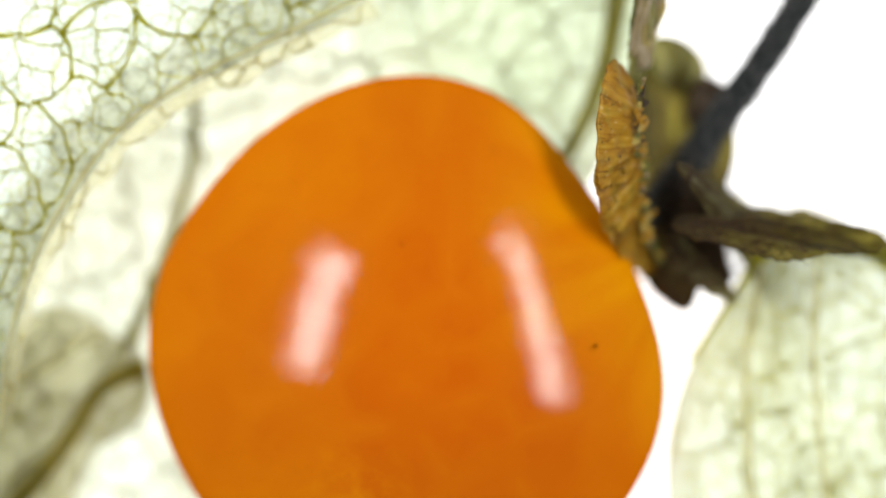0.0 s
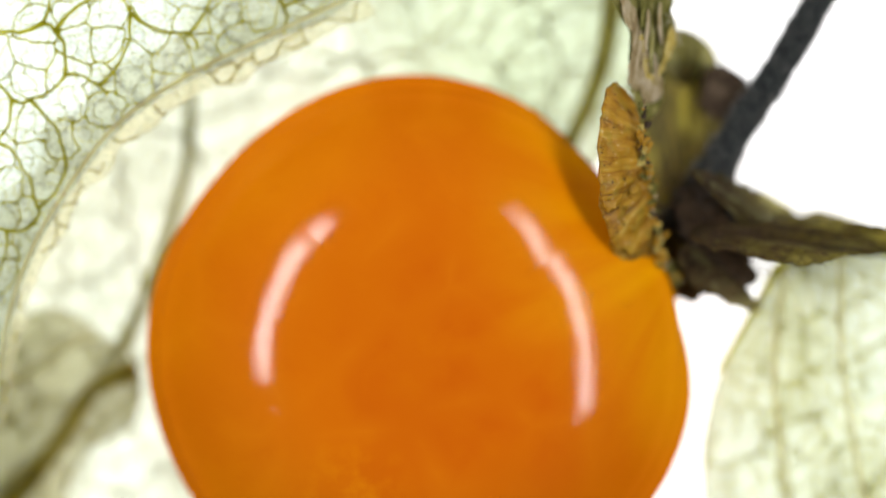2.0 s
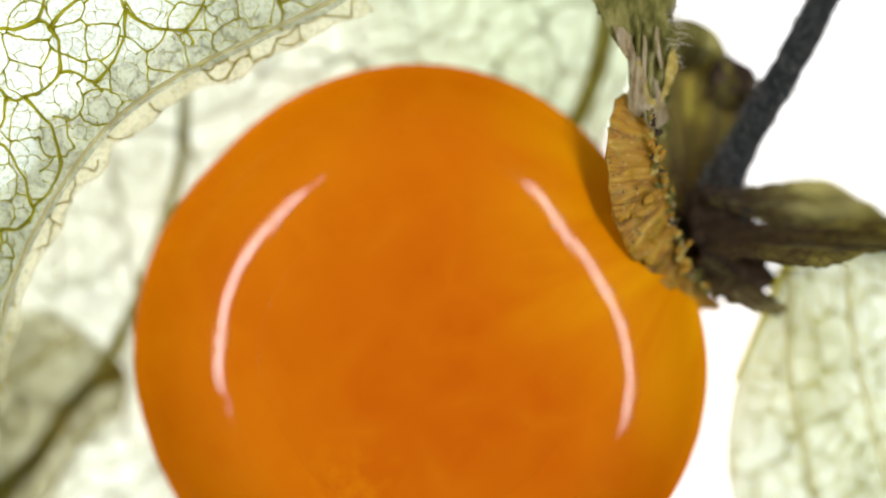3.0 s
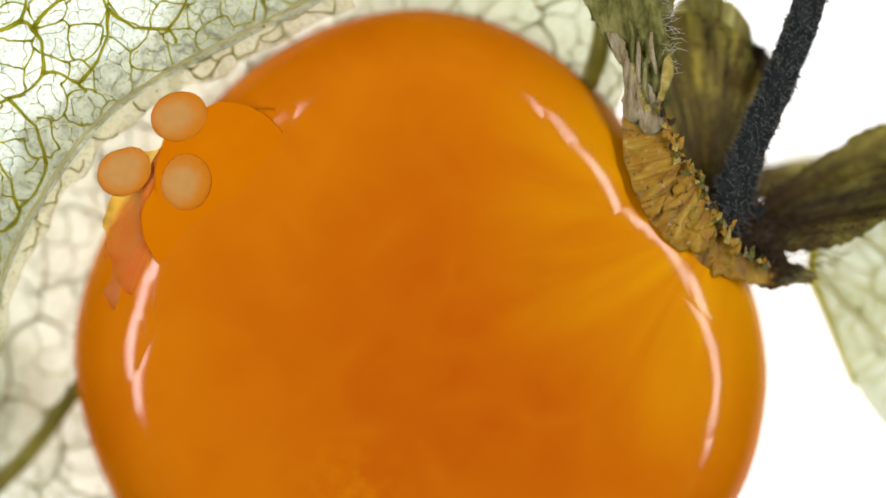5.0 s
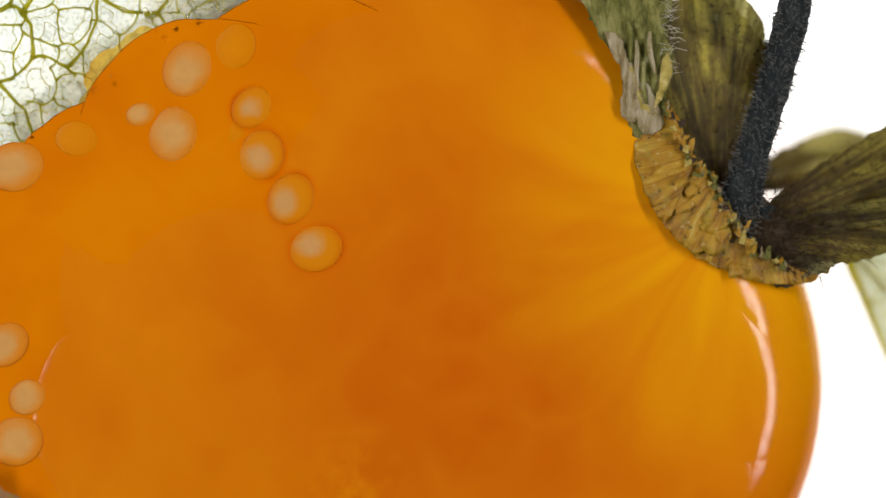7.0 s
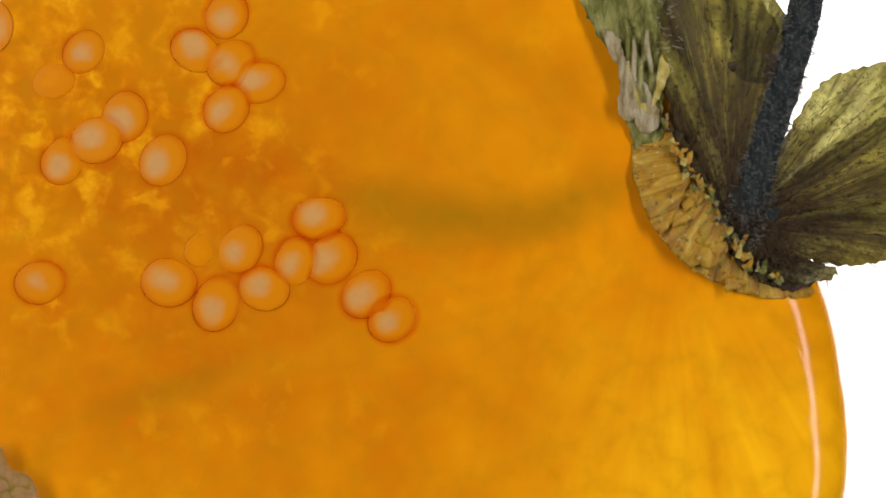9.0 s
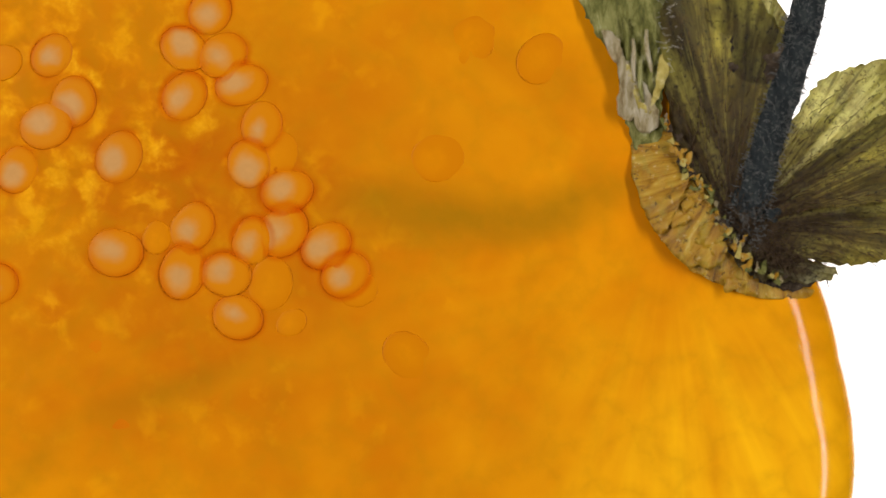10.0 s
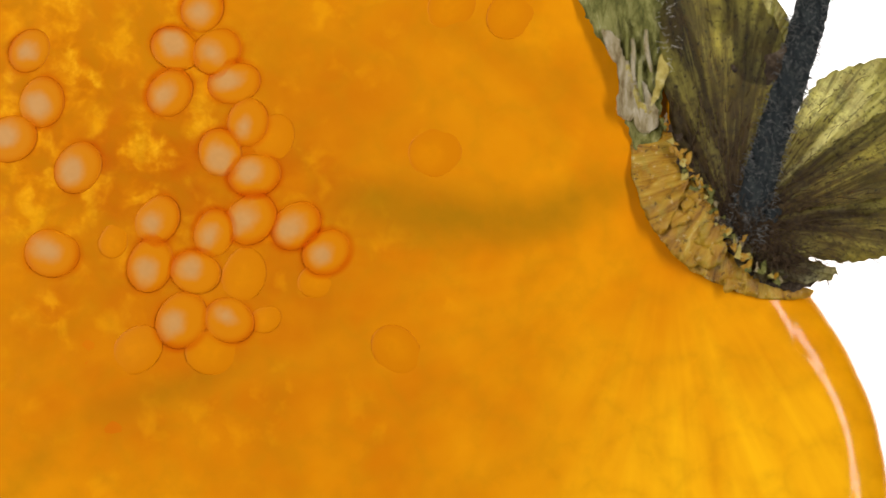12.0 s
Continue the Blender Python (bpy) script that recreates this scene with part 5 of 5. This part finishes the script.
def seeds():
    rnd = random.Random(12)
    kinds = {}
    for mat, tag in ((SEED, "pale flat oval seed in a thin orange coat"), (SEED_MID, "pale flat oval seed in clear orange pulp"), (SEED_COATED, "flat oval seed with a pale centre in clear orange pulp"), (SEED_SUNK, "flat oval seed sunk in orange pulp")):
        for kid in (0.03, 0.10):
            me = bpy.data.meshes.new("seed")
            bm = seed_body(kid)
            bm.normal_update()
            for f in bm.faces:
                f.smooth = True
            bm.to_mesh(me)
            bm.free()
            me.materials.append(mat)
            kinds[(mat, kid)] = (me, tag)
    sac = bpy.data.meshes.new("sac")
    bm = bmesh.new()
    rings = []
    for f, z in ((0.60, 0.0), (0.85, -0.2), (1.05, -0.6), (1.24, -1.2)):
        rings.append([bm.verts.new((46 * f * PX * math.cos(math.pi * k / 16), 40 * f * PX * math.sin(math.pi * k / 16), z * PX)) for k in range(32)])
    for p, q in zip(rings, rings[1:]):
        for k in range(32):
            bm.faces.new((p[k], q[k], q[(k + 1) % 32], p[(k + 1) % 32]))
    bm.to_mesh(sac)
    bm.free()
    sac.materials.append(SHADE_RING)
    for n_seed, (start, turn, size, deep, path) in enumerate(SEEDS):
        mat = SEED_SUNK if deep > 6 else (SEED_MID if path[0][0] < 7 else SEED_COATED) if path[-1][0] > 11 else SEED
        me, tag = kinds[(mat, 0.03 if rnd.random() < 0.5 else 0.10)]
        ob = new("seed", me)
        ob.scale = (size * 1.06, size * 1.06 * rnd.uniform(0.90, 1.04), 0.4 if deep > 6 and path[-1][0] > 11 else 0.75)
        tagged(ob, tag if size > 0.75 else "small undeveloped seed sunk in orange pulp", "seed", "seeds in the pulp")
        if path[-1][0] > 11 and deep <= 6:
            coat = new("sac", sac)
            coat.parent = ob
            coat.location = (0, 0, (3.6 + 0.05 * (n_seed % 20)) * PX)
            tagged(coat, "clear orange film that darkens the seed's edge like shade")
        lie = rnd.uniform(-4, 4)
        rows = []
        t0, u0, v0 = path[0]
        if t0 > 0:
            rows.append((0, Matrix.Translation(at(740 + (u0 - 740) * 0.35, 620 + (v0 - 620) * 0.35, 110 + rnd.uniform(-10, 20))) @ pose(0, 0, 0, 0, 0, turn + 25)))
            before = start
            rows.append((max(0.1, before), Matrix.Translation(at(u0 + (740 - u0) * 0.25, v0 + (620 - v0) * 0.25, 70)) @ pose(0, 0, 0, 0, 0, turn + 8)))
        for n, (t, u, v) in enumerate(path):
            rows.append((t, Matrix.Translation(at(u, v, deep * 0.08 + 0.6)) @ pose(0, 0, 0, lie * 0.4, lie * 0.4, turn + 3 * math.sin(t * 2 + u0))))
        MOVES.append((ob, rows))


# when it comes forward, how it lies, its size, its depth, and its way: seconds and place
SEEDS = [
    (4.7, 20, 1.05, -2, [(5.0, 317, 206), (5.2, 303, 117), (5.5, 323, 104), (5.8, 327, 115), (5.9, 336, 141), (6.0, 330, 156), (6.1, 303, 148), (6.2, 222, 194), (6.3, 171, 268), (6.4, 100, 306), (6.6, 79, 301), (7.0, 27, 295), (7.2, 16, 285), (8.0, -150, 240)]),
    (4.97, 10, 1.03, -2, [(5.1, 255, 235), (5.2, 242, 196), (5.5, 251, 170), (5.8, 224, 195), (5.9, 186, 238), (6.0, 62, 363), (6.1, -60, 450), (7.2, -200, 460)]),
    (4.7, 35, 1.03, -2, [(5.0, 220, 303), (5.2, 145, 267), (5.5, 122, 279), (5.8, 73, 323), (6.2, -60, 300), (7.2, -200, 260)]),
    (4.97, 80, 1.0, -2, [(5.1, 110, 370), (5.2, 65, 356), (5.5, 64, 368), (5.8, 28, 400), (6.2, -70, 400), (7.2, -200, 380)]),
    (4.7, 85, 1.05, -2, [(5.0, 329, 323), (5.2, 244, 317), (5.5, 245, 337), (5.8, 147, 350), (5.9, 98, 401), (6.0, 0, 430), (6.2, -80, 460), (7.2, -200, 460)]),
    (4.97, 70, 0.95, 3, [(5.1, 250, 325), (5.2, 206, 313), (5.5, 188, 328), (5.8, 89, 404), (6.2, -60, 400), (7.2, -200, 380)]),
    (4.97, 60, 1.0, 2, [(5.15, 80, 400), (5.5, 2, 402), (5.8, -80, 410), (7.2, -200, 420)]),
    (5.1, 30, 0.75, 9, [(5.4, 300, 275), (5.6, 270, 262), (5.9, 225, 262), (6.0, 120, 350), (6.2, -70, 440), (6.8, -120, 440)]),
    (5.1, -8, 0.8, 10, [(5.4, 490, 432), (5.6, 462, 420), (5.8, 430, 408), (6.0, 372, 390), (6.2, 335, 372), (6.4, 295, 354), (6.5, 258, 350), (6.6, 220, 335), (7.0, 136, 246), (7.2, 115, 220), (7.8, 20, 130), (8.8, -200, 0)]),
    (5.4, 55, 1.0, -2, [(5.7, 400, 360), (5.8, 366, 341), (5.9, 307, 272), (6.0, 216, 292), (6.1, 148, 298), (6.2, 118, 290), (6.3, 54, 355), (6.4, -60, 430), (7.2, -150, 450)]),
    (5.5, 65, 1.05, -2, [(5.9, 440, 300), (6.0, 422, 277), (6.2, 414, 253), (6.4, 370, 198), (6.6, 343, 156), (7.0, 331, 122), (7.2, 333, 103), (8.0, 280, -100), (8.8, 250, -200)]),
    (5.6, 20, 0.55, 0, [(5.9, 430, 345), (6.0, 408, 329), (6.2, 374, 287), (6.4, 317, 238), (6.6, 281, 220), (7.0, 249, 203), (7.2, 232, 190), (8.0, 100, 80), (8.8, -100, 0)]),
    (5.6, 75, 1.03, -2, [(5.9, 520, 420), (6.0, 503, 408), (6.2, 469, 378), (6.4, 388, 297), (6.6, 339, 263), (7.0, 305, 238), (7.2, 287, 224), (8.0, 120, 130), (8.8, 14, 60), (9.5, -80, 40)]),
    (6.1, 60, 0.9, 9, [(6.4, 440, 225), (6.5, 437, 205), (6.6, 422, 172), (7.0, 414, 84), (7.2, 414, 55), (8.0, 380, -120)]),
    (6.4, 50, 0.85, 2, [(6.6, 473, 265), (6.8, 455, 220), (7.0, 446, 190), (7.2, 440, 174), (8.8, 187, 90), (9.0, 148, 92), (9.5, 115, 100), (10.5, 68, 95), (12, 52, 90)]),
    (6.3, 80, 0.95, -2, [(6.6, 515, 354), (7.0, 464, 274), (7.2, 446, 261), (8.8, 260, 211), (9.0, 221, 207), (9.5, 170, 190), (10.5, 97, 178), (12, 74, 181)]),
    (6.3, 60, 1.0, -2, [(6.6, 553, 422), (7.0, 514, 352), (7.2, 499, 339), (8.8, 332, 281), (9.0, 288, 284), (9.5, 245, 278), (10.5, 172, 280), (12, 138, 297)]),
    (6.5, 20, 1.0, -2, [(6.7, 600, 500), (7.0, 559, 440), (7.2, 525, 416), (8.8, 211, 254), (9.0, 171, 248), (9.5, 120, 230), (10.5, 47, 222), (12, 19, 246)]),
    (6.5, 20, 0.8, 9, [(6.6, 420, 263), (7.0, 400, 229), (7.2, 390, 214), (8.8, 136, 136), (9.0, 96, 143), (9.5, 38, 122), (10.5, -25, 110), (12, -60, 110)]),
    (6.0, 40, 0.9, 4, [(6.4, 20, 690), (6.5, 28, 710), (7.0, 10, 610), (7.2, -30, 560), (8.0, -200, 400)]),
    (6.0, 40, 0.7, 6, [(6.4, 85, 760), (6.5, 80, 752), (7.0, 48, 703), (7.2, 30, 680), (8.8, -120, 500)]),
    (6.0, 20, 1.0, 0, [(6.4, 70, 850), (6.5, 58, 832), (7.0, 29, 781), (7.2, 10, 750), (8.8, -120, 600)]),
    (6.9, 70, 0.9, 4, [(7.2, 362, 30), (8.8, 402, 30), (9.0, 400, 27), (9.5, 385, 22), (10.5, 362, 18), (12, 357, 15)]),
    (7.3, -30, 0.95, -2, [(8.6, 380, 95), (9.0, 346, 89), (9.5, 333, 88), (10.5, 320, 85), (12, 310, 86)]),
    (7.3, 35, 0.95, 0, [(8.6, 425, 125), (9.0, 410, 112), (9.5, 400, 103), (10.5, 393, 97), (12, 384, 92)]),
    (8.2, 15, 1.0, 5, [(8.9, 465, 145), (9.5, 440, 150), (10.5, 418, 148), (12, 414, 146)]),
    (7.4, 55, 0.95, 3, [(8.6, 445, 200), (8.8, 423, 196), (9.5, 350, 180), (10.5, 318, 165), (12, 300, 164)]),
    (8.2, 80, 0.9, 5, [(9.2, 482, 255), (9.5, 473, 240), (10.5, 455, 215), (12, 438, 217)]),
    (8.5, 60, 0.95, 10, [(9.2, 510, 310), (9.5, 497, 295), (10.5, 487, 262), (12, 482, 246)]),
    (8.2, 105, 0.9, 5, [(9.2, 500, 340), (9.5, 482, 325), (10.0, 440, 290), (10.5, 412, 275), (12, 389, 270)]),
    (7.5, 15, 1.0, 1, [(8.8, 572, 395), (9.0, 564, 386), (9.5, 540, 362), (10.5, 477, 322), (12, 450, 310)]),
    (7.5, 50, 1.03, -3, [(8.8, 604, 471), (9.0, 586, 457), (9.5, 540, 437), (10.5, 470, 390), (12, 444, 387)]),
    (7.5, 40, 1.0, -2, [(8.8, 676, 529), (9.0, 648, 521), (9.5, 610, 472), (10.5, 545, 418), (12, 524, 400)]),
    (8.2, 35, 0.95, 0, [(9.0, 695, 565), (9.5, 650, 525), (10.5, 592, 462), (12, 578, 446)]),
    (8.6, 20, 0.75, 9, [(9.3, 715, 550), (9.5, 690, 545), (10.5, 612, 490), (12, 562, 497)]),
    (7.5, 80, 0.9, 5, [(8.8, 559, 468), (9.0, 522, 462), (9.5, 478, 440), (10.5, 412, 420), (12, 378, 412)]),
    (7.4, 60, 0.95, 3, [(8.8, 459, 441), (9.0, 424, 441), (9.5, 372, 425), (10.5, 315, 390), (12, 278, 389)]),
    (7.4, 80, 0.62, 8, [(8.8, 384, 444), (9.0, 352, 443), (9.5, 316, 425), (10.5, 235, 420), (12, 200, 427)]),
    (7.4, 0, 1.03, -1, [(8.8, 326, 520), (9.0, 299, 500), (9.5, 262, 463), (10.5, 142, 442), (12, 92, 448)]),
    (7.4, 75, 1.03, -2, [(8.8, 408, 544), (9.0, 383, 538), (9.5, 350, 508), (10.5, 297, 470), (12, 266, 469)]),
    (7.4, -10, 0.95, -1, [(8.8, 489, 507), (9.0, 467, 511), (9.5, 430, 503), (10.5, 375, 475), (12, 346, 481)]),
    (8.4, 80, 1.0, 8, [(9.3, 520, 525), (9.5, 505, 520), (10.5, 462, 490), (12, 431, 486)]),
    (8.4, -20, 0.95, -1, [(9.2, 440, 575), (9.5, 425, 568), (10.5, 420, 560), (12, 406, 567)]),
    (9.4, 65, 1.08, -2, [(10.2, 345, 558), (10.5, 337, 560), (12, 322, 567)]),
    (8.6, 30, 0.6, 7, [(9.4, 540, 582), (9.6, 530, 580), (10.5, 502, 562), (12, 470, 565)]),
    (8.8, -40, 1.02, 9, [(9.6, 730, 640), (10.5, 710, 617), (12, 702, 619)]),
    (10.2, 0, 1.0, 11, [(11, 380, 628), (12, 376, 624)]),
    (10.2, 40, 1.0, 12, [(11, 248, 622), (12, 243, 619)]),
    (8.8, 10, 1.0, 12, [(9.6, 780, 285), (10.5, 768, 278), (12, 770, 270)]),
    (8.8, 50, 1.0, 12, [(9.6, 840, 80), (10.5, 820, 70), (12, 800, 10)]),
    (8.8, 50, 1.0, 12, [(9.6, 960, 100), (10.5, 950, 110), (12, 905, 25)]),
    (7.4, 10, 0.95, 3, [(8.8, 110, 500), (9.0, 71, 500), (9.5, 30, 505), (10.5, -60, 500), (12, -100, 500)]),
    (7.4, 70, 0.9, 6, [(8.8, 130, 290), (9.0, 110, 285), (9.5, 50, 268), (10.0, 30, 300), (10.5, 6, 345), (12, -40, 380)]),
]
seeds()

# ---- pulp ----


def kept_in(rows):
    """A way out of the fruit: deep in its middle until shortly before it comes forward."""
    (_, x0, y0, _), (t1, x1, y1, d1) = rows[:2]
    return [(0, x0, y0, 135), (t1 - 0.6, x0 + 0.2 * (x1 - x0), y0 + 0.2 * (y1 - y0), 130), (t1, x0 + 0.6 * (x1 - x0), y0 + 0.6 * (y1 - y0), max(d1, 105)), *rows[2:]]


def pulp():
    root = new("burst_pulp")
    root.location = at(300, 300, 0)
    tagged(root, "wet yellow-orange pulp squeezed out of the split skin", "fruit pulp")
    rnd = random.Random(31)
    # gush through the split at the upper left
    for lay, (wide, rows) in enumerate((
            (0.85, [(0, 740, 640, 100), (4.7, 600, 520, 70), (4.9, 440, 370, 8), (5.0, 400, 310, 0), (5.2, 345, 245, -1), (5.5, 335, 225, -1), (5.8, 335, 215, -1), (6.2, 340, 240, -1), (7.2, 300, 240, -1), (8.8, 160, 100, 30)]),
            (0.9, [(0, 740, 640, 100), (4.7, 600, 520, 70), (4.9, 430, 420, 8), (5.0, 390, 390, 0.5), (5.2, 325, 350, -0.5), (5.5, 300, 348, -0.5), (5.8, 280, 350, -0.5), (6.2, 240, 380, -0.5), (7.2, 200, 380, -0.5), (8.8, 0, 300, 30)]),
            (1.7, [(0, 740, 640, 100), (5.5, 600, 500, 70), (5.7, 520, 400, 8), (5.9, 450, 340, -0.4), (6.0, 420, 320, -1), (6.5, 410, 300, -1), (7.2, 370, 280, -1), (8.8, 200, 100, 30)]),
            (1.6, [(0, 740, 640, 100), (5.5, 520, 520, 70), (5.7, 420, 460, 8), (5.9, 300, 430, -0.2), (6.0, 240, 430, -0.5), (6.5, 240, 410, -0.5), (7.2, 200, 420, -0.5), (8.8, 0, 350, 30)]),
            (1.7, [(0, 740, 640, 100), (5.4, 560, 460, 60), (5.7, 540, 400, 6), (6.0, 540, 300, -0.2), (6.5, 560, 270, -0.2), (7.2, 520, 240, -0.2), (8.8, 380, 100, 30)]),
            (1.6, [(0, 740, 640, 100), (5.5, 420, 600, 60), (5.8, -180, 440, 9), (6.0, -75, 485, 0.2), (6.2, 90, 555, 0.2), (6.5, 190, 570, 0.2), (7.2, 140, 580, 0.2), (8.8, 0, 480, 30)]),
            (1.6, [(0, 740, 640, 100), (5.6, 420, 760, 60), (6.1, 330, 740, 20), (6.4, 190, 750, 0.6), (6.5, 170, 760, 0.6), (7.2, 130, 780, 0.6), (8.8, -60, 760, 30)]))):
        tab = smooth_table([(a, 150 * rnd.uniform(0.95, 1.05)) for a in range(0, 360, 30)])
        tab = [(a, r * (1 + wobble(a, wide * 99, 9, 0.02, 1))) for a, r in tab]
        prof = [(0.4, 0, 0), (0.7, 0, -0.1), (0.86, 0, -0.4), (0.94, 0, -0.8), (1.0, 0, -1.3), (1.01, 0, -1.45), (0.98, 0, -1.6), (0.8, 0, -2.2)]
        ob = part("gush", blob(tab, prof, 120), JUICE, root)
        ob.scale = (wide, wide, 1)
        MOVES.append((ob, [(t, pose((x - 300) * PX, (300 - y) * PX, -(d + 0.773 + 0.13 * lay) * PX, 0, 0, 0)) for t, x, y, d in kept_in(rows)]))
    # thin juice over the husk and the split, that lets light through
    for wide, rows in ((1.25, [(0, 740, 640, 100), (4.8, 560, 500, 70), (5.0, 380, 380, 8), (5.2, 270, 300, 4), (5.5, 240, 295, 4), (5.8, 215, 340, 4), (6.0, 110, 470, 4), (6.5, 60, 490, 4), (7.2, 10, 500, 4), (8.8, -160, 420, 30)]),
                       (0.95, [(0, 740, 640, 100), (4.8, 560, 480, 70), (5.0, 400, 330, 9), (5.2, 330, 210, 5), (5.5, 320, 190, 5), (5.8, 330, 200, 5), (6.0, 330, 220, 5), (7.2, 250, 180, 6), (8.8, 100, 100, 30)])):
        tab = smooth_table([(a, 150 * rnd.uniform(0.84, 1.14)) for a in range(0, 360, 20)])
        tab = [(a, r * (1 + wobble(a, wide * 55, 9, 0.08, 1))) for a, r in tab]
        ob = part("thin_juice", blob(tab, [(0.4, 0, 0), (0.9, 0, -0.6), (1.0, 0, -2), (0.97, 0, -4), (0.6, 0, -5)], 120), THIN_JUICE, root, "thin orange juice")
        ob.scale = (wide, wide, 1)
        MOVES.append((ob, [(t, pose((x - 300) * PX, (300 - y) * PX, -d * PX)) for t, x, y, d in kept_in(rows)]))
    # the clear film that runs out ahead of it
    tab = [(0, 150), (30, 240), (60, 290), (90, 320), (135, 325), (165, 315), (185, 290), (205, 190), (225, 120), (270, 120), (315, 120)]
    tab = [(a, r * (1 + wobble(a * 3, 0, 20, 0.10, 2) + wobble(a * 3, 0, 7, 0.05, 5))) for a, r in smooth_table(tab)]
    film = part("film", blob(tab, [(0.4, 0, 0), (0.9, 0, -0.4), (1.0, 0, -1), (0.6, 0, -2)], 144), FILM, root, "clear amber film of juice")
    MOVES.append((film, [(t, pose((x - 300) * PX, (300 - y) * PX, -d * PX)) for t, x, y, d in
                         kept_in(((0, 720, 640, 100), (4.8, 600, 580, 60), (5.0, 490, 545, 20), (5.2, 335, 430, 16), (5.5, 320, 420, 15), (6.0, 350, 470, 14), (6.5, 360, 470, 14), (7.2, 330, 450, 14), (8.8, 120, 200, 40)))]))
    # thick flesh under it
    for wide, rows in (
            (1.15, [(0, 740, 640, 100), (4.7, 640, 560, 70), (4.9, 470, 420, 14), (5.0, 440, 370, 7), (5.5, 430, 350, 7), (6.0, 390, 350, 7), (7.2, 360, 330, 7), (8.8, 200, 200, 30)]),
            (1.2, [(0, 740, 640, 100), (4.8, 620, 580, 70), (5.0, 460, 470, 14), (5.5, 440, 450, 8), (6.0, 270, 490, 8), (7.2, 230, 480, 8), (8.8, 100, 400, 30)]),
            (1.2, [(0, 740, 640, 100), (5.4, 600, 360, 60), (6.0, 560, 330, 9), (7.2, 520, 300, 9), (8.8, 400, 200, 30)]),
            (1.2, [(0, 740, 640, 100), (5.6, 500, 700, 60), (6.2, 260, 660, 9), (7.2, 200, 680, 9), (8.8, 0, 600, 30)])):
        tab = smooth_table([(a, 160 * rnd.uniform(0.92, 1.08)) for a in range(0, 360, 20)])
        ob = part("flesh", blob(tab, [(0.4, 0, 0), (0.8, 0, -0.3), (0.95, 0, -2), (1.0, 0, -6), (0.95, 0, -12), (0.7, 0, -16)], 64), JUICE, root)
        ob.scale = (wide, wide, 1)
        MOVES.append((ob, [(t, pose((x - 300) * PX, (300 - y) * PX, -d * PX, 0, 0, 0)) for t, x, y, d in kept_in(rows)]))
    # fine droplets spattered along the margin
    for k in range(34):
        bm = bmesh.new()
        bmesh.ops.create_icosphere(bm, subdivisions=2, radius=1)
        r = rnd.uniform(2.5, 7.5)
        for w in bm.verts:
            w.co = Vector((w.co.x * r, w.co.y * r, w.co.z * r * 0.5)) * PX
        along, out = rnd.uniform(-10, 470), rnd.uniform(0, 1) ** 1.6 * 90
        x, y = along - 0.58 * out, 268 / 0.812 - along * 0.718 - 0.81 * out
        ob = part("droplet", bm, DROPLET, root)
        MOVES.append((ob, [(t, pose((a - 300) * PX, (300 - b) * PX, -d * PX)) for t, a, b, d in
                           ((0, 700, 600, 130), (4.9, 600, 500, 110), (5.1, x + 60, y + 80, 70), (5.3, x, y, 3), (7.2, x - 25, y - 30, 3), (8.0, x - 60, y - 80, 30), (12, x - 60, y - 80, 40))]))


pulp()


def motions():
    for ob, rows in MOVES:
        if rows[-1][0] < 12:
            rows = rows + [(12, rows[-1][1])]
        walk(ob, rows)


motions()
